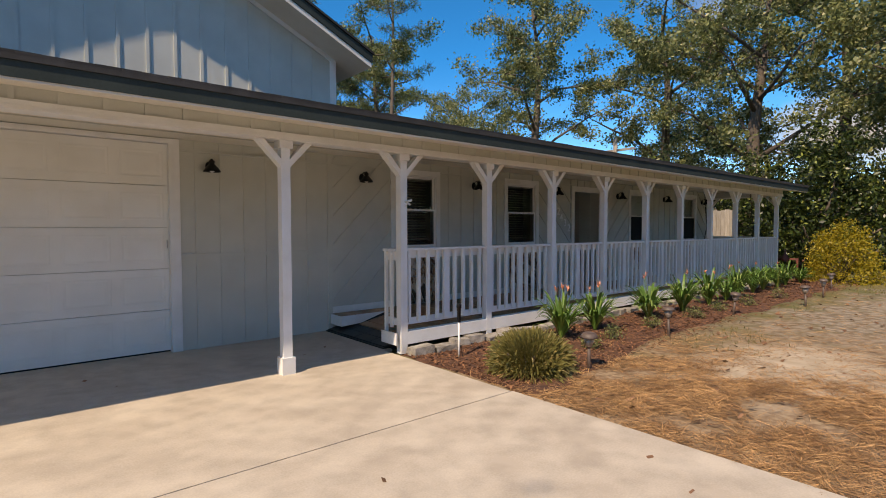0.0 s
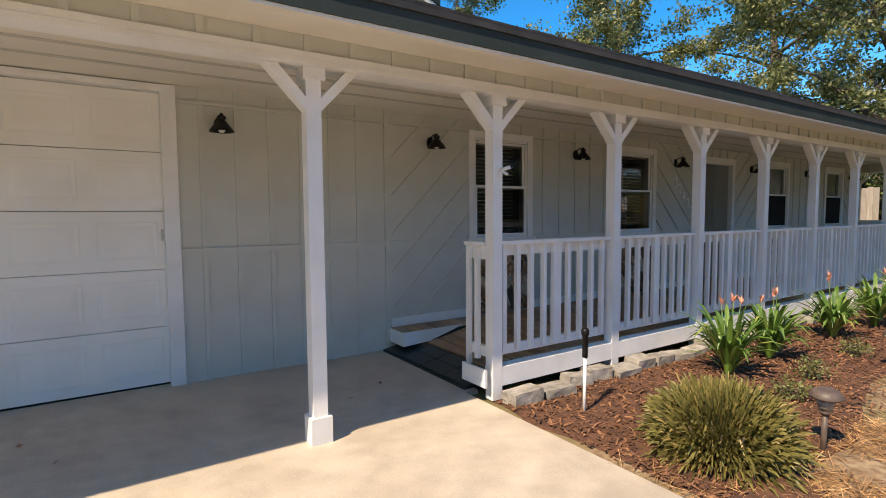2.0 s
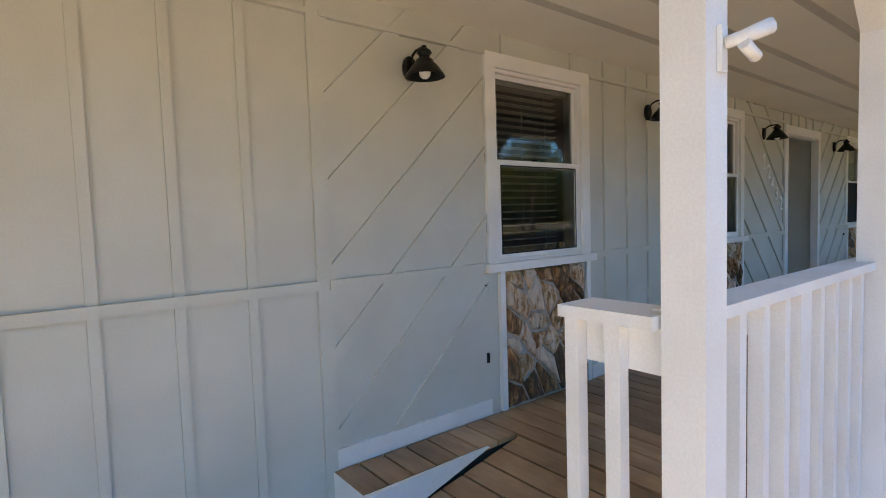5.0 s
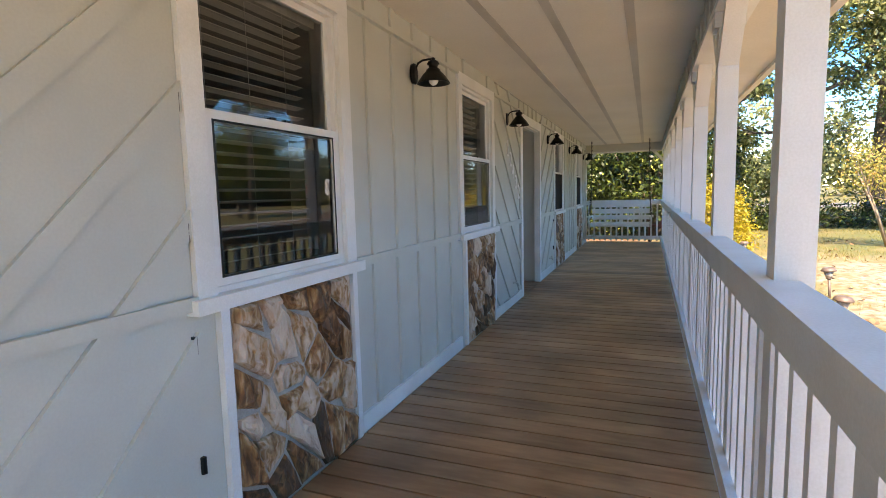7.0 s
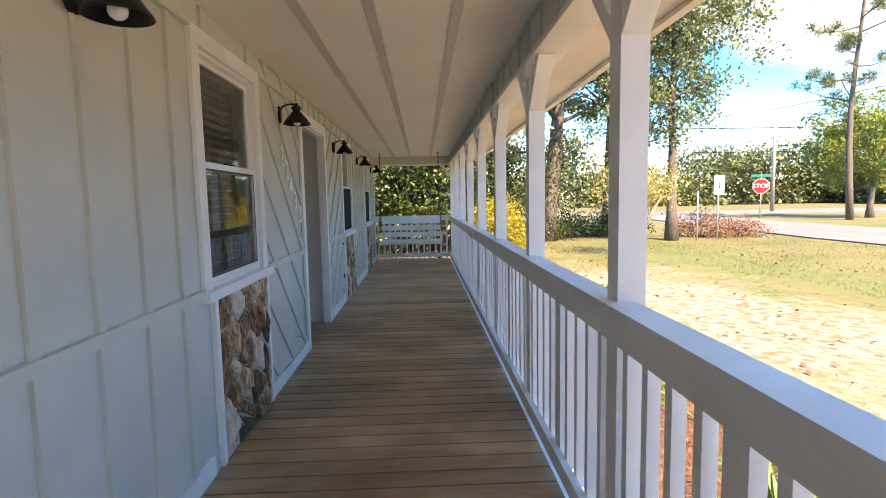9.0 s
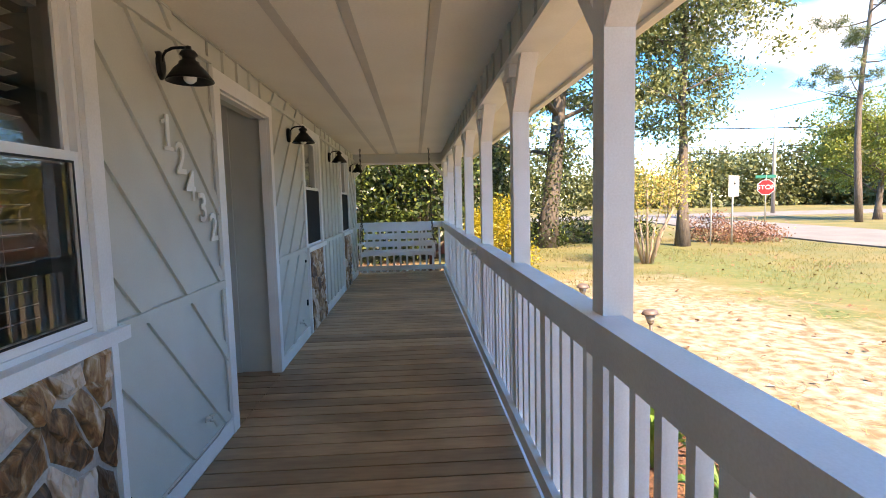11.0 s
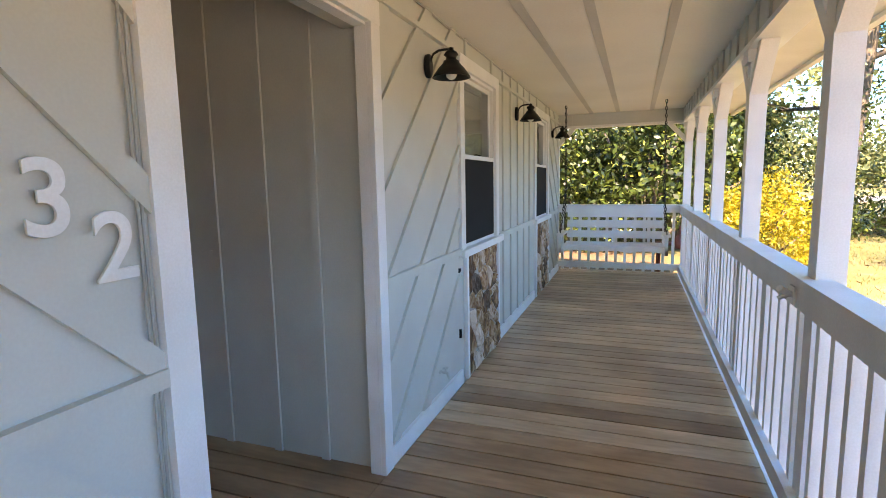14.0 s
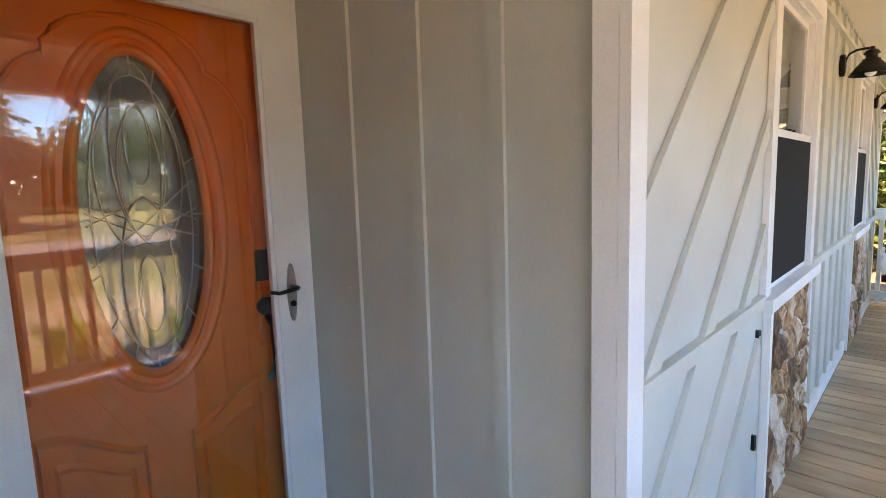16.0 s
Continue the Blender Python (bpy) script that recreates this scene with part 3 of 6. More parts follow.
    # two lower panels with arched tops, and arched corner mouldings above
    for xa, xb, za, zb in ((7.15, 7.425, 0.72, 0.60), (7.555, 7.81, 0.60, 0.72)):
        pl = bmesh.new()
        arch = [(xa, 0.15), (xb, 0.15)]
        for q in range(11):
            u = q / 10
            arch.append((xb + (xa - xb) * u, zb + (za - zb) * (0.5 - 0.5 * math.cos(math.pi * u)) + 0.012 * math.sin(math.pi * u)))
        cxp, czp = (xa + xb) / 2, 0.4
        for grow, depth0, depth1 in ((1.0, 0.0, -0.012), (0.72, 0.0, -0.008)):
            pts = [(cxp + (x - cxp) * grow, czp + (z - czp) * grow) for x, z in arch]
            pts2 = [(cxp + (x - cxp) * (grow - 0.1), czp + (z - czp) * (grow - 0.1)) for x, z in arch]
            va = [pl.verts.new((x, y0 - 0.0005, z)) for x, z in pts]
            vm = [pl.verts.new(((x + x2) / 2, y0 + depth1, (z + z2) / 2)) for (x, z), (x2, z2) in zip(pts, pts2)]
            vb = [pl.verts.new((x, y0 - 0.0005, z)) for x, z in pts2]
            for q in range(len(pts)):
                r = (q + 1) % len(pts)
                pl.faces.new((va[q], va[r], vm[r], vm[q]))
                pl.faces.new((vm[q], vm[r], vb[r], vb[q]))
        part("lower_panel_moulding", pl, ORANGE, leaf)
    crest = bmesh.new()
    for s in (-1, 1):
        bow = [(cx + s * 0.335, 0.82), (cx + s * 0.335, 1.62)]
        bow += [(cx + s * (0.335 - 0.12 * u), 1.62 + 0.14 * u + 0.03 * math.sin(math.pi * u)) for u in (0.25, 0.5, 0.75, 1.0)]
        bow += [(cx + s * 0.215 * math.cos(v), 1.76 + 0.135 * math.sin(v)) for v in (0.25, 0.55, 0.85, 1.15, 1.57)]
        tube(crest, [(x, y0 - 0.001, z) for x, z in bow], 0.0085, 6)
    part("crest_moulding", crest, ORANGE, leaf)
    g = bmesh.new()
    rim = [g.verts.new((cx + rx * math.cos(a), yb + 0.05, cz + rz * math.sin(a))) for a in angs]
    g.faces.new(rim)
    glazing("oval_glass", g, LEADPANE, leaf, "bevelled oval glass with lead lines")
    lead = bmesh.new()
    def came(pts):
        tube(lead, [(x, yb + 0.046, z) for x, z in pts], 0.0026, 5)
    def ell(ex, ez, a, b, t0=0, t1=360, steps=24):
        came([(ex + a * math.cos(radians(t0 + (t1 - t0) * i / steps)), ez + b * math.sin(radians(t0 + (t1 - t0) * i / steps))) for i in range(steps + 1)])
    ell(cx, cz, rx * 0.8, rz * 0.88)
    ell(cx, cz + 0.2, 0.075, 0.26)
    ell(cx, cz - 0.2, 0.075, 0.26)
    ell(cx - 0.03, cz + 0.13, 0.09, 0.22)
    ell(cx + 0.03, cz + 0.13, 0.09, 0.22)
    ell(cx, cz + 0.22, 0.035, 0.12)
    ell(cx, cz - 0.24, 0.035, 0.12)
    for k in range(0, n, 3):
        a = angs[k]
        came([(cx + rx * 0.8 * math.cos(a), cz + rz * 0.88 * math.sin(a)), (cx + rx * math.cos(a), cz + rz * math.sin(a))])
    for s in (-1, 1):
        came([(cx - 0.15, cz - 0.05 + s * 0.09), (cx, cz - 0.02), (cx + 0.15, cz + 0.02 - s * 0.09)])
        came([(cx - 0.155, cz - s * 0.02), (cx, cz + 0.06 * s), (cx + 0.155, cz - s * 0.02)])
    part("lead_lines", lead, LEAD, leaf)
    hw = bmesh.new()
    box(hw, 7.817, 7.872, y0 - 0.022, y0, 1.06, 1.17)
    soften(hw, 0.005)
    lathe(hw, [(0.032, -0.002), (0.034, 0.02), (0.02, 0.03)], (7.844, y0, 0.965), 16, Matrix.Rotation(radians(90), 3, "X"))
    tube(hw, [(7.844, y0 - 0.02, 0.93), (7.844, y0 - 0.055, 0.90), (7.844, y0 - 0.06, 0.80), (7.844, y0 - 0.05, 0.73), (7.844, y0 - 0.01, 0.70)], [0.013, 0.012, 0.012, 0.012, 0.014], 8)
    part("lockset", hw, BLACK, leaf, "dark bronze keypad lock and pull handle")
    # storm door in front
    s = tagged(new("storm_door"), "closed white full-glass storm door with a lever handle", "storm door")
    sf = bmesh.new()
    ya, yc = yb - 0.062, yb - 0.03
    box(sf, 7.027, 7.122, ya, yc, 0.02, 2.045)
    box(sf, 7.852, 7.952, ya, yc, 0.02, 2.045)
    box(sf, 7.122, 7.852, ya, yc, 1.94, 2.045)
    box(sf, 7.122, 7.852, ya, yc, 0.02, 0.13)
    soften(sf, 0.004)
    fr = part("frame", sf, WHITE, s)
    bead = bmesh.new()
    box(bead, 7.122, 7.137, ya + 0.004, yc - 0.004, 0.13, 1.94)
    box(bead, 7.837, 7.852, ya + 0.004, yc - 0.004, 0.13, 1.94)
    box(bead, 7.137, 7.837, ya + 0.004, yc - 0.004, 1.925, 1.94)
    box(bead, 7.137, 7.837, ya + 0.004, yc - 0.004, 0.13, 0.145)
    part("glazing_bead", bead, VINYL, s)
    glazing("pane", sheet(7.137, 7.837, yb - 0.047, 0.145, 1.925), STORMPANE, s)
    h = bmesh.new()
    prof = [(7.904 + 0.018 * math.cos(a), 1.015 + (0.105 * math.sin(a))) for a in [2 * math.pi * k / 20 for k in range(20)]]
    prism(h, prof, "y", ya - 0.006, ya)
    part("lock_plate", h, STEEL, s, "brushed nickel lock plate")
    h = bmesh.new()
    tube(h, [(7.904, ya, 1.035), (7.904, ya - 0.045, 1.035), (7.882, ya - 0.05, 1.033), (7.832, ya - 0.048, 1.028), (7.802, ya - 0.045, 1.036)], [0.009, 0.009, 0.008, 0.007, 0.006], 8)
    lathe(h, [(0.011, 0), (0.011, 0.008)], (7.904, ya - 0.004, 0.975), 12, Matrix.Rotation(radians(90), 3, "X"))
    part("lever_handle", h, BLACK, s)
    sill = boxes([(ALCOVE_L + 0.005, ALCOVE_R - 0.005, yb - 0.1, yb + 0.1, -0.01, 0.016)], 0.004)
    part("threshold", sill, STEEL, d)


entry()


# ---- garage ----
def garage():
    g = tagged(new("garage_door"), "closed white sectional garage door with raised panels", "garage door")
    x1, x0 = GARAGE_R - 0.115, GARAGE_R - 0.115 - 4.88
    zs = [DRIVE_Z + 0.015 + 0.492 * k for k in range(6)]
    for a, b in zip(zs, zs[1:]):
        bm = bmesh.new()
        box(bm, x0, x1, 0.07, 0.11, a + 0.003, b - 0.003)
        sec = part("section", bm, GARAGE_WHITE, g)
        n = 9
        w = (x1 - x0) / n
        for k in range(n):
            p0, p1 = x0 + k * w + 0.045, x0 + (k + 1) * w - 0.045
            q0, q1 = a + 0.085, b - 0.085
            pb = bmesh.new()
            rows = ((0.0, 0.0695), (0.012, 0.0675), (0.035, 0.0702), (0.075, 0.0672))
            rings = []
            for ins, y in rows:
                rings.append([pb.verts.new(v) for v in ((p0 + ins, y, q0 + ins), (p1 - ins, y, q0 + ins), (p1 - ins, y, q1 - ins), (p0 + ins, y, q1 - ins))])
            for r, s in zip(rings, rings[1:]):
                for i in range(4):
                    j = (i + 1) % 4
                    pb.faces.new((r[i], r[j], s[j], s[i]))
            pb.faces.new(rings[-1])
            part("raised_panel", pb, GARAGE_WHITE, sec)
    part("bottom_seal", boxes([(x0, x1, 0.075, 0.105, DRIVE_Z, DRIVE_Z + 0.016)]), BLACK, g, "black rubber bottom seal")
    part("pull", boxes([(x1 - 0.022, x1 - 0.012, 0.05, 0.07, 1.0, 1.10)], 0.003), STEEL, g)
    t = tagged(new("trim"), "white boards round the garage door", "trim", kind="structure")
    part("board", boxes([(x1, GARAGE_R, -0.026, 0.13, DRIVE_Z, 2.29)], 0.004), WHITE, t)
    part("board", boxes([(x0 - 0.115, x0, -0.026, 0.13, DRIVE_Z, 2.29)], 0.004), WHITE, t)
    part("board", boxes([(x0, x1, -0.024, 0.13, zs[-1] + 0.002, 2.288)], 0.004), WHITE, t)
    w = tagged(new("wall_garage"), "blue-grey board and batten gable wall above the porch roof", "wall", kind="structure")
    bm = bmesh.new()
    pk, ex, ez, wy = -2.6, 3.03, 4.87, 3.4
    slope = 0.46
    pz = ez + slope * (ex - pk)
    prism(bm, [(2 * pk - ex, 2.6), (ex, 2.6), (ex, ez), (pk, pz), (2 * pk - ex, ez)], "y", wy, wy + 0.14)
    box(bm, ex - 0.14, ex, wy + 0.14, wy + 7.5, 2.6, ez)
    box(bm, -7.2, x0 - 0.115, 0.0, 0.14, -0.3, 2.6)
    box(bm, x0 - 0.115, GARAGE_R - 0.11, 0.0, 0.14, 2.292, 2.6)
    part("panelling", bm, SIDING, w)
    x = ex - 0.52
    while x > -8.0:
        top = pz - slope * abs(x - pk) - 0.02
        part("batten", boxes([(x - 0.026, x + 0.026, wy - 0.02, wy - 0.001, 2.62, top)], 0.003), SIDING, w)
        x -= 0.437
    part("corner_board", boxes([(ex - 0.12, ex + 0.02, wy - 0.03, wy - 0.001, 2.6, ez - 0.02)], 0.003), WHITE, w)
    r = tagged(new("roof_garage"), "black shingle gable roof with white rake boards", "roof", kind="structure")
    over, run = 0.5, 0.72
    ya, yz = wy - run, wy + 7.8
    for s in (1, -1):
        bm = bmesh.new()
        xo = pk + s * (ex - pk + over)
        zo = pz - slope * (ex - pk + over)
        prism(bm, [(pk, pz + 0.10), (xo, zo + 0.10), (xo, zo + 0.27), (pk, pz + 0.27)], "y", ya - 0.02, yz)
        part("slope", bm, FASCIA, r)
        bm = bmesh.new()
        xs = xo + s * 0.03
        prism(bm, [(pk, pz + 0.275), (xs, zo + 0.265), (xs, zo + 0.31), (pk, pz + 0.32)], "y", ya - 0.05, yz)
        part("shingles", bm, SHINGLE, r)
        bm = bmesh.new()
        prism(bm, [(pk, pz + 0.0), (xo - s * 0.02, zo + 0.0), (xo - s * 0.02, zo + 0.098), (pk, pz + 0.098)], "y", ya, yz - 0.2)
        part("soffit", bm, CREAM, r)
        bm = bmesh.new()
        prism(bm, [(pk, pz - 0.10), (ex * s + pk * (1 - s), ez - 0.10), (ex * s + pk * (1 - s), ez - 0.002), (pk, pz - 0.002)], "y", wy - 0.034, wy - 0.005)
        part("frieze_board", bm, WHITE, r)
    return w


garage()


# ---- porch: posts, beam, ceiling, roof ----
def porch():
    beam = tagged(new("porch_beam"), "white and grey-green battened porch beam", "beam", kind="structure")
    xa, xb = -7.2, POSTS[-1] + 0.17
    y0, y1 = POST_Y - 0.085, POST_Y + 0.07
    part("core", boxes([(xa, xb, y0 + 0.002, y1 - 0.002, 2.135, 2.42)]), SIDING, beam)
    part("bottom_board", boxes([(xa, xb, y0 - 0.022, y1 + 0.004, 2.105, 2.134)], 0.004), WHITE, beam)
    part("face_board", boxes([(xa, xb, y0 - 0.020, y0 + 0.001, 2.135, 2.175)], 0.004), WHITE, beam)
    x = xa + 0.1
    me_o = mesh_of("batten", boxes([(-0.02, 0.02, y0 - 0.014, y0 + 0.001, 2.176, 2.40)], 0.003), SIDING)
    me_i = mesh_of("batten", boxes([(-0.02, 0.02, y1 - 0.001, y1 + 0.012, 2.136, 2.299)], 0.003), SIDING)
    while x < xb:
        for me in (me_o, me_i):
            o = new("batten", me)
            o.parent, o.location = beam, (x, 0, 0)
        x += 0.292
    # beam across the far end
    part("end_core", boxes([(xb - 0.155, xb, y1, -0.002, 2.135, 2.42)]), SIDING, beam)
    part("end_bottom_board", boxes([(xb - 0.17, xb + 0.02, y1 + 0.006, -0.002, 2.105, 2.134)], 0.004), WHITE, beam)
    for ya, s in ((POST_Y + POST_W / 2, 1), (-0.024, -1)):
        bm = bmesh.new()
        prism(bm, [(ya, 1.845), (ya + s * 0.245, 2.1035), (ya + s * 0.165, 2.1035), (ya, 1.925)], "x", POSTS[-1] - 0.04, POSTS[-1] + 0.04)
        part("end_brace", bm, WHITE, beam)
    for k in range(6):
        part("batten", boxes([(xb - 0.167, xb - 0.154, -0.2 - k * 0.25, -0.16 - k * 0.25, 2.136, 2.299)], 0.003), SIDING, beam)
    ceil = bmesh.new()
    box(ceil, xa, xb - 0.156, y1 - 0.001, -0.001, CEIL_Z, CEIL_Z + 0.03)
    for y in (-0.47, -0.83, -1.27):
        box(ceil, xa, xb - 0.16, y - 0.028, y + 0.028, CEIL_Z - 0.005, CEIL_Z - 0.0005)
    cm = mesh_of("ceiling", ceil, CEILING_PAINT)
    cm.materials.append(SEAM_PAINT)
    for p in cm.polygons[6:]:
        p.material_index = 1
    tagged(new("ceiling", cm), "tan painted porch ceiling with flat seam strips", "ceiling", kind="structure")
    roof = tagged(new("roof"), "low black shingle porch roof with dark green fascia", "roof", kind="structure")
    end = xb + 0.28
    ey, ez = -2.34, 2.22
    part("soffit", (lambda b: (prism(b, [(ey + 0.02, ez + 0.012), (y0 - 0.001, ez + 0.055), (y0 - 0.001, ez + 0.075), (ey + 0.02, ez + 0.032)], "x", xa, end - 0.02), b)[1])(bmesh.new()), CREAM, roof)
    part("soffit_strip", boxes([(xa, end - 0.02, ey - 0.012, ey + 0.04, ez - 0.018, ez + 0.010)], 0.003), CREAM, roof)
    part("fascia", boxes([(xa, end, ey - 0.022, ey + 0.001, ez, ez + 0.110)], 0.004), FASCIA, roof)
    part("drip_edge", boxes([(xa, end + 0.01, ey - 0.034, ey + 0.001, ez + 0.112, ez + 0.160)], 0.004), SHINGLE, roof)
    sl = bmesh.new()
    prism(sl, [(ey - 0.02, ez + 0.126), (4.2, ez + 0.126 + 6.5 * 0.235), (4.2, ez + 0.16 + 6.5 * 0.235), (ey - 0.02, ez + 0.16)], "x", 3.05, end)
    prism(sl, [(ey - 0.02, ez + 0.126), (3.39, ez + 0.126 + 5.75 * 0.235), (3.39, ez + 0.16 + 5.75 * 0.235), (ey - 0.02, ez + 0.16)], "x", xa, 3.05)
    prism(sl, [(4.2, ez + 0.126 + 6.5 * 0.235), (8.6, 2.5), (8.6, 2.54), (4.2, ez + 0.16 + 6.5 * 0.235)], "x", 3.05, end)
    part("decking", sl, SHINGLE, roof)
    gb = bmesh.new()
    prism(gb, [(0.0, 2.42), (8.1, 2.42), (4.2, ez + 0.12 + 6.5 * 0.235)], "x", WALL_END - 0.1, WALL_END)
    part("gable_end", gb, SIDING, roof)
    # first shingle courses along the eave, as tabs
    rng = random.Random(5)
    sh = bmesh.new()
    for row in range(3):
        x = xa + (row % 2) * 0.15
        while x < end:
            w = 0.3
            yy = ey - 0.035 + row * 0.14
            zz = ez + 0.162 + (yy - ey) * 0.235 + row * 0.004
            h = rng.uniform(-0.002, 0.003)
            lo = [(x, yy, zz + h), (x + w - 0.008, yy, zz + h), (x + w - 0.008, yy + 0.17, zz + 0.04), (x, yy + 0.17, zz + 0.04)]
            vb = [sh.verts.new(p) for p in lo]
            vt = [sh.verts.new((p[0], p[1], p[2] + 0.016)) for p in lo]
            sh.faces.new(vb[::-1])
            sh.faces.new(vt)
            for i in range(4):
                j = (i + 1) % 4
                sh.faces.new((vb[i], vb[j], vt[j], vt[i]))
            x += w
    tagged(part("shingles", sh, SHINGLE, roof), kind="stuff")

    # posts with their braces
    def post(x, low, plinth):
        p = thing("porch_post", "white square porch post with two angled braces", "post", "porch posts", at=(x, POST_Y, low))
        h = POST_W / 2
        bm = boxes([(-h, h, -h, h, 0, 2.104 - low)], 0.005)
        part("shaft", bm, WHITE, p)
        part("cap", boxes([(-h - 0.022, h + 0.022, -h - 0.022, h + 0.022, 2.03 - low, 2.1035 - low)], 0.003), WHITE, p)
        for s in (-1, 1):
            b = bmesh.new()
            prism(b, [(s * h, 1.845 - low), (s * (h + 0.245), 2.1035 - low), (s * (h + 0.165), 2.1035 - low), (s * h, 1.925 - low)], "y", -0.045, 0.045)
            soften(b, 0.003)
            part("brace", b, WHITE, p)
        if plinth:
            part("plinth", boxes([(-h - 0.022, h + 0.022, -h - 0.022, h + 0.022, 0, 0.17)], 0.006), WHITE, p)
        return p

    post(-0.335, DRIVE_Z, True)
    first = post(POSTS[0], DRIVE_Z - 0.02, False)
    first.location = (POSTS[0], POST_Y, DRIVE_Z - 0.02)
    for x in POSTS[1:]:
        copy_thing(first, Matrix.Translation((x, POST_Y, DRIVE_Z - 0.02)))
    br = boxes([(-0.012, 0.012, -0.01, 0, -0.045, 0.045)], 0.004)
    tube(br, [(0, -0.01, 0.01), (0.01, -0.04, 0.015), (0.05, -0.075, 0.035)], [0.012, 0.014, 0.016], 8)
    tube(br, [(0.0, -0.045, 0.0), (0.045, -0.05, -0.02)], [0.012, 0.012], 8)
    o = solid("flag_bracket", br, WHITE, "white cast flag-pole bracket screwed to a porch post", "bracket")
    o.location = (POSTS[0] + 0.01, POST_Y - POST_W / 2 - 0.001, 1.53)
    br = boxes([(-0.03, 0.03, 0, 0.008, -0.035, 0.035)], 0.003)
    tube(br, [(0, 0.004, 0), (-0.012, 0.03, 0.012), (-0.03, 0.055, 0.03)], [0.011, 0.012, 0.013], 8)
    tube(br, [(0, 0.02, 0.0), (0.02, 0.045, -0.02)], [0.009, 0.009], 8)
    o = solid("hose_hook", br, WHITE, "white cast hook screwed to the porch rail", "hook")
    o.location = (8.215, POST_Y + 0.0835, 0.915)


porch()


# ---- deck and rail ----
def deck():
    f = tagged(new("floor"), "weathered brown timber porch floor of cross boards", "floor", kind="structure")
    # added black sheet: the shade in the plank gaps is put into its colour
    part("joist_bed", boxes([(2.05, DECK_END, POST_Y + 0.06, -0.001, -0.12, -0.03), (1.11, 2.05, -0.30, -0.001, -0.12, -0.03), (1.01, 2.05, POST_Y + 0.06, -1.50, -0.12, -0.03), (ALCOVE_L, ALCOVE_R, 0.0, ALCOVE_BACK, -0.12, -0.03)]), RAMPTILE, f)
    # white rim boards
    yo = POST_Y - POST_W / 2 + 0.022
    part("edge_strip", boxes([(1.075, DECK_END, yo + 0.014, POST_Y + 0.069, -0.03, -0.004)], 0.003), WHITE, f)
    rim = part("rim_board", boxes([(1.075, DECK_END, yo - 0.02, yo + 0.012, -0.155, -0.002)], 0.003), WHITE, f)
    part("rim_board", boxes([(0.985, 1.008, yo - 0.02, -1.49, -0.145, -0.002)], 0.004), WHITE, f)
    part("rim_board", boxes([(DECK_END, DECK_END + 0.02, yo, -0.002, -0.20, -0.03)], 0.004), WHITE, f)
    curb = bmesh.new()
    prism(curb, [(1.085, -0.002), (1.83, -0.002), (1.40, -0.125), (1.085, -0.145)], "y", -0.33, -0.306)
    part("ramp_curb", curb, WHITE, f, "white wedge board beside the ramp")
    part("ramp_curb", boxes([(1.085, 1.107, -0.305, -0.002, -0.145, -0.002)], 0.003), WHITE, f)
    # ramp base and black tiles
    rb = bmesh.new()
    prism(rb, [(1.0, DRIVE_Z - 0.03), (2.06, DRIVE_Z - 0.03), (2.06, -0.035), (1.0, DRIVE_Z + 0.012)], "y", -1.50, -0.02)
    part("ramp_bed", rb, RAMPTILE, f)
    slope = math.atan2(0.20, 1.0)
    for row in range(2):
        for k in range(4):
            m = Matrix.Translation((1.02, 0, DRIVE_Z + 0.02)) @ Matrix.Rotation(-slope, 4, "Y")
            bm = bmesh.new()
            box(bm, row * 0.17, row * 0.17 + 0.163, -0.05 - (k + 1) * 0.365, -0.058 - k * 0.365, 0, 0.012, m)
            soften(bm, 0.002)
            part("ramp_tile", bm, RAMPTILE, f)
    board = mesh_of("plank", boxes([(0, 0.127, POST_Y + 0.072, -0.024, -0.028, 0)], 0.004), DECKWOOD)
    # lighter copy of the plank, mixed in from about the door onwards
    paler = mesh_of("plank", boxes([(0, 0.127, POST_Y + 0.072, -0.024, -0.028, 0)], 0.004), PALEWOOD)
    rng = random.Random(17)
    x, n = 2.06, 0
    pitch = 0.139
    while x < DECK_END - 0.1:
        o = new("plank", paler if x > rng.uniform(7.6, 9.6) else board)
        o.parent, o.location = f, (x, 0, 0)
        x += pitch
    short = mesh_of("plank", boxes([(0, 0.127, -0.303, -0.024, -0.028, 0)], 0.004), DECKWOOD)
    edge = mesh_of("plank", boxes([(0, 0.127, POST_Y + 0.072, -1.50, -0.028, 0)], 0.004), DECKWOOD)
    x = 2.06 - pitch
    while x > 1.0:
        if x > 1.05:
            o = new("plank", short)
            o.parent, o.location = f, (x, 0, 0)
        o = new("plank", edge)
        o.parent, o.location = f, (x, 0, 0)
        x -= pitch
    inn = mesh_of("plank", boxes([(0, 0.127, -0.020, ALCOVE_BACK - 0.1, -0.028, 0)], 0.004), DECKWOOD)
    x = 2.06 + pitch * math.floor((ALCOVE_L + 0.03 - 2.06) / pitch)
    while x < ALCOVE_R - 0.03:
        o = new("plank", inn)
        o.parent, o.location = f, (x, 0, 0)
        x += pitch
    ramp = mesh_of("plank", boxes([(0, 0.127, -1.495, -0.335, -0.026, 0)], 0.004), DECKWOOD)
    for k in range(5):
        o = new("plank", ramp)
        d = 0.355 + k * pitch
        o.parent, o.matrix_world = f, Matrix.Translation((1.02, 0, DRIVE_Z + 0.035)) @ Matrix.Rotation(-slope, 4, "Y") @ Matrix.Translation((d, 0, 0))


deck()


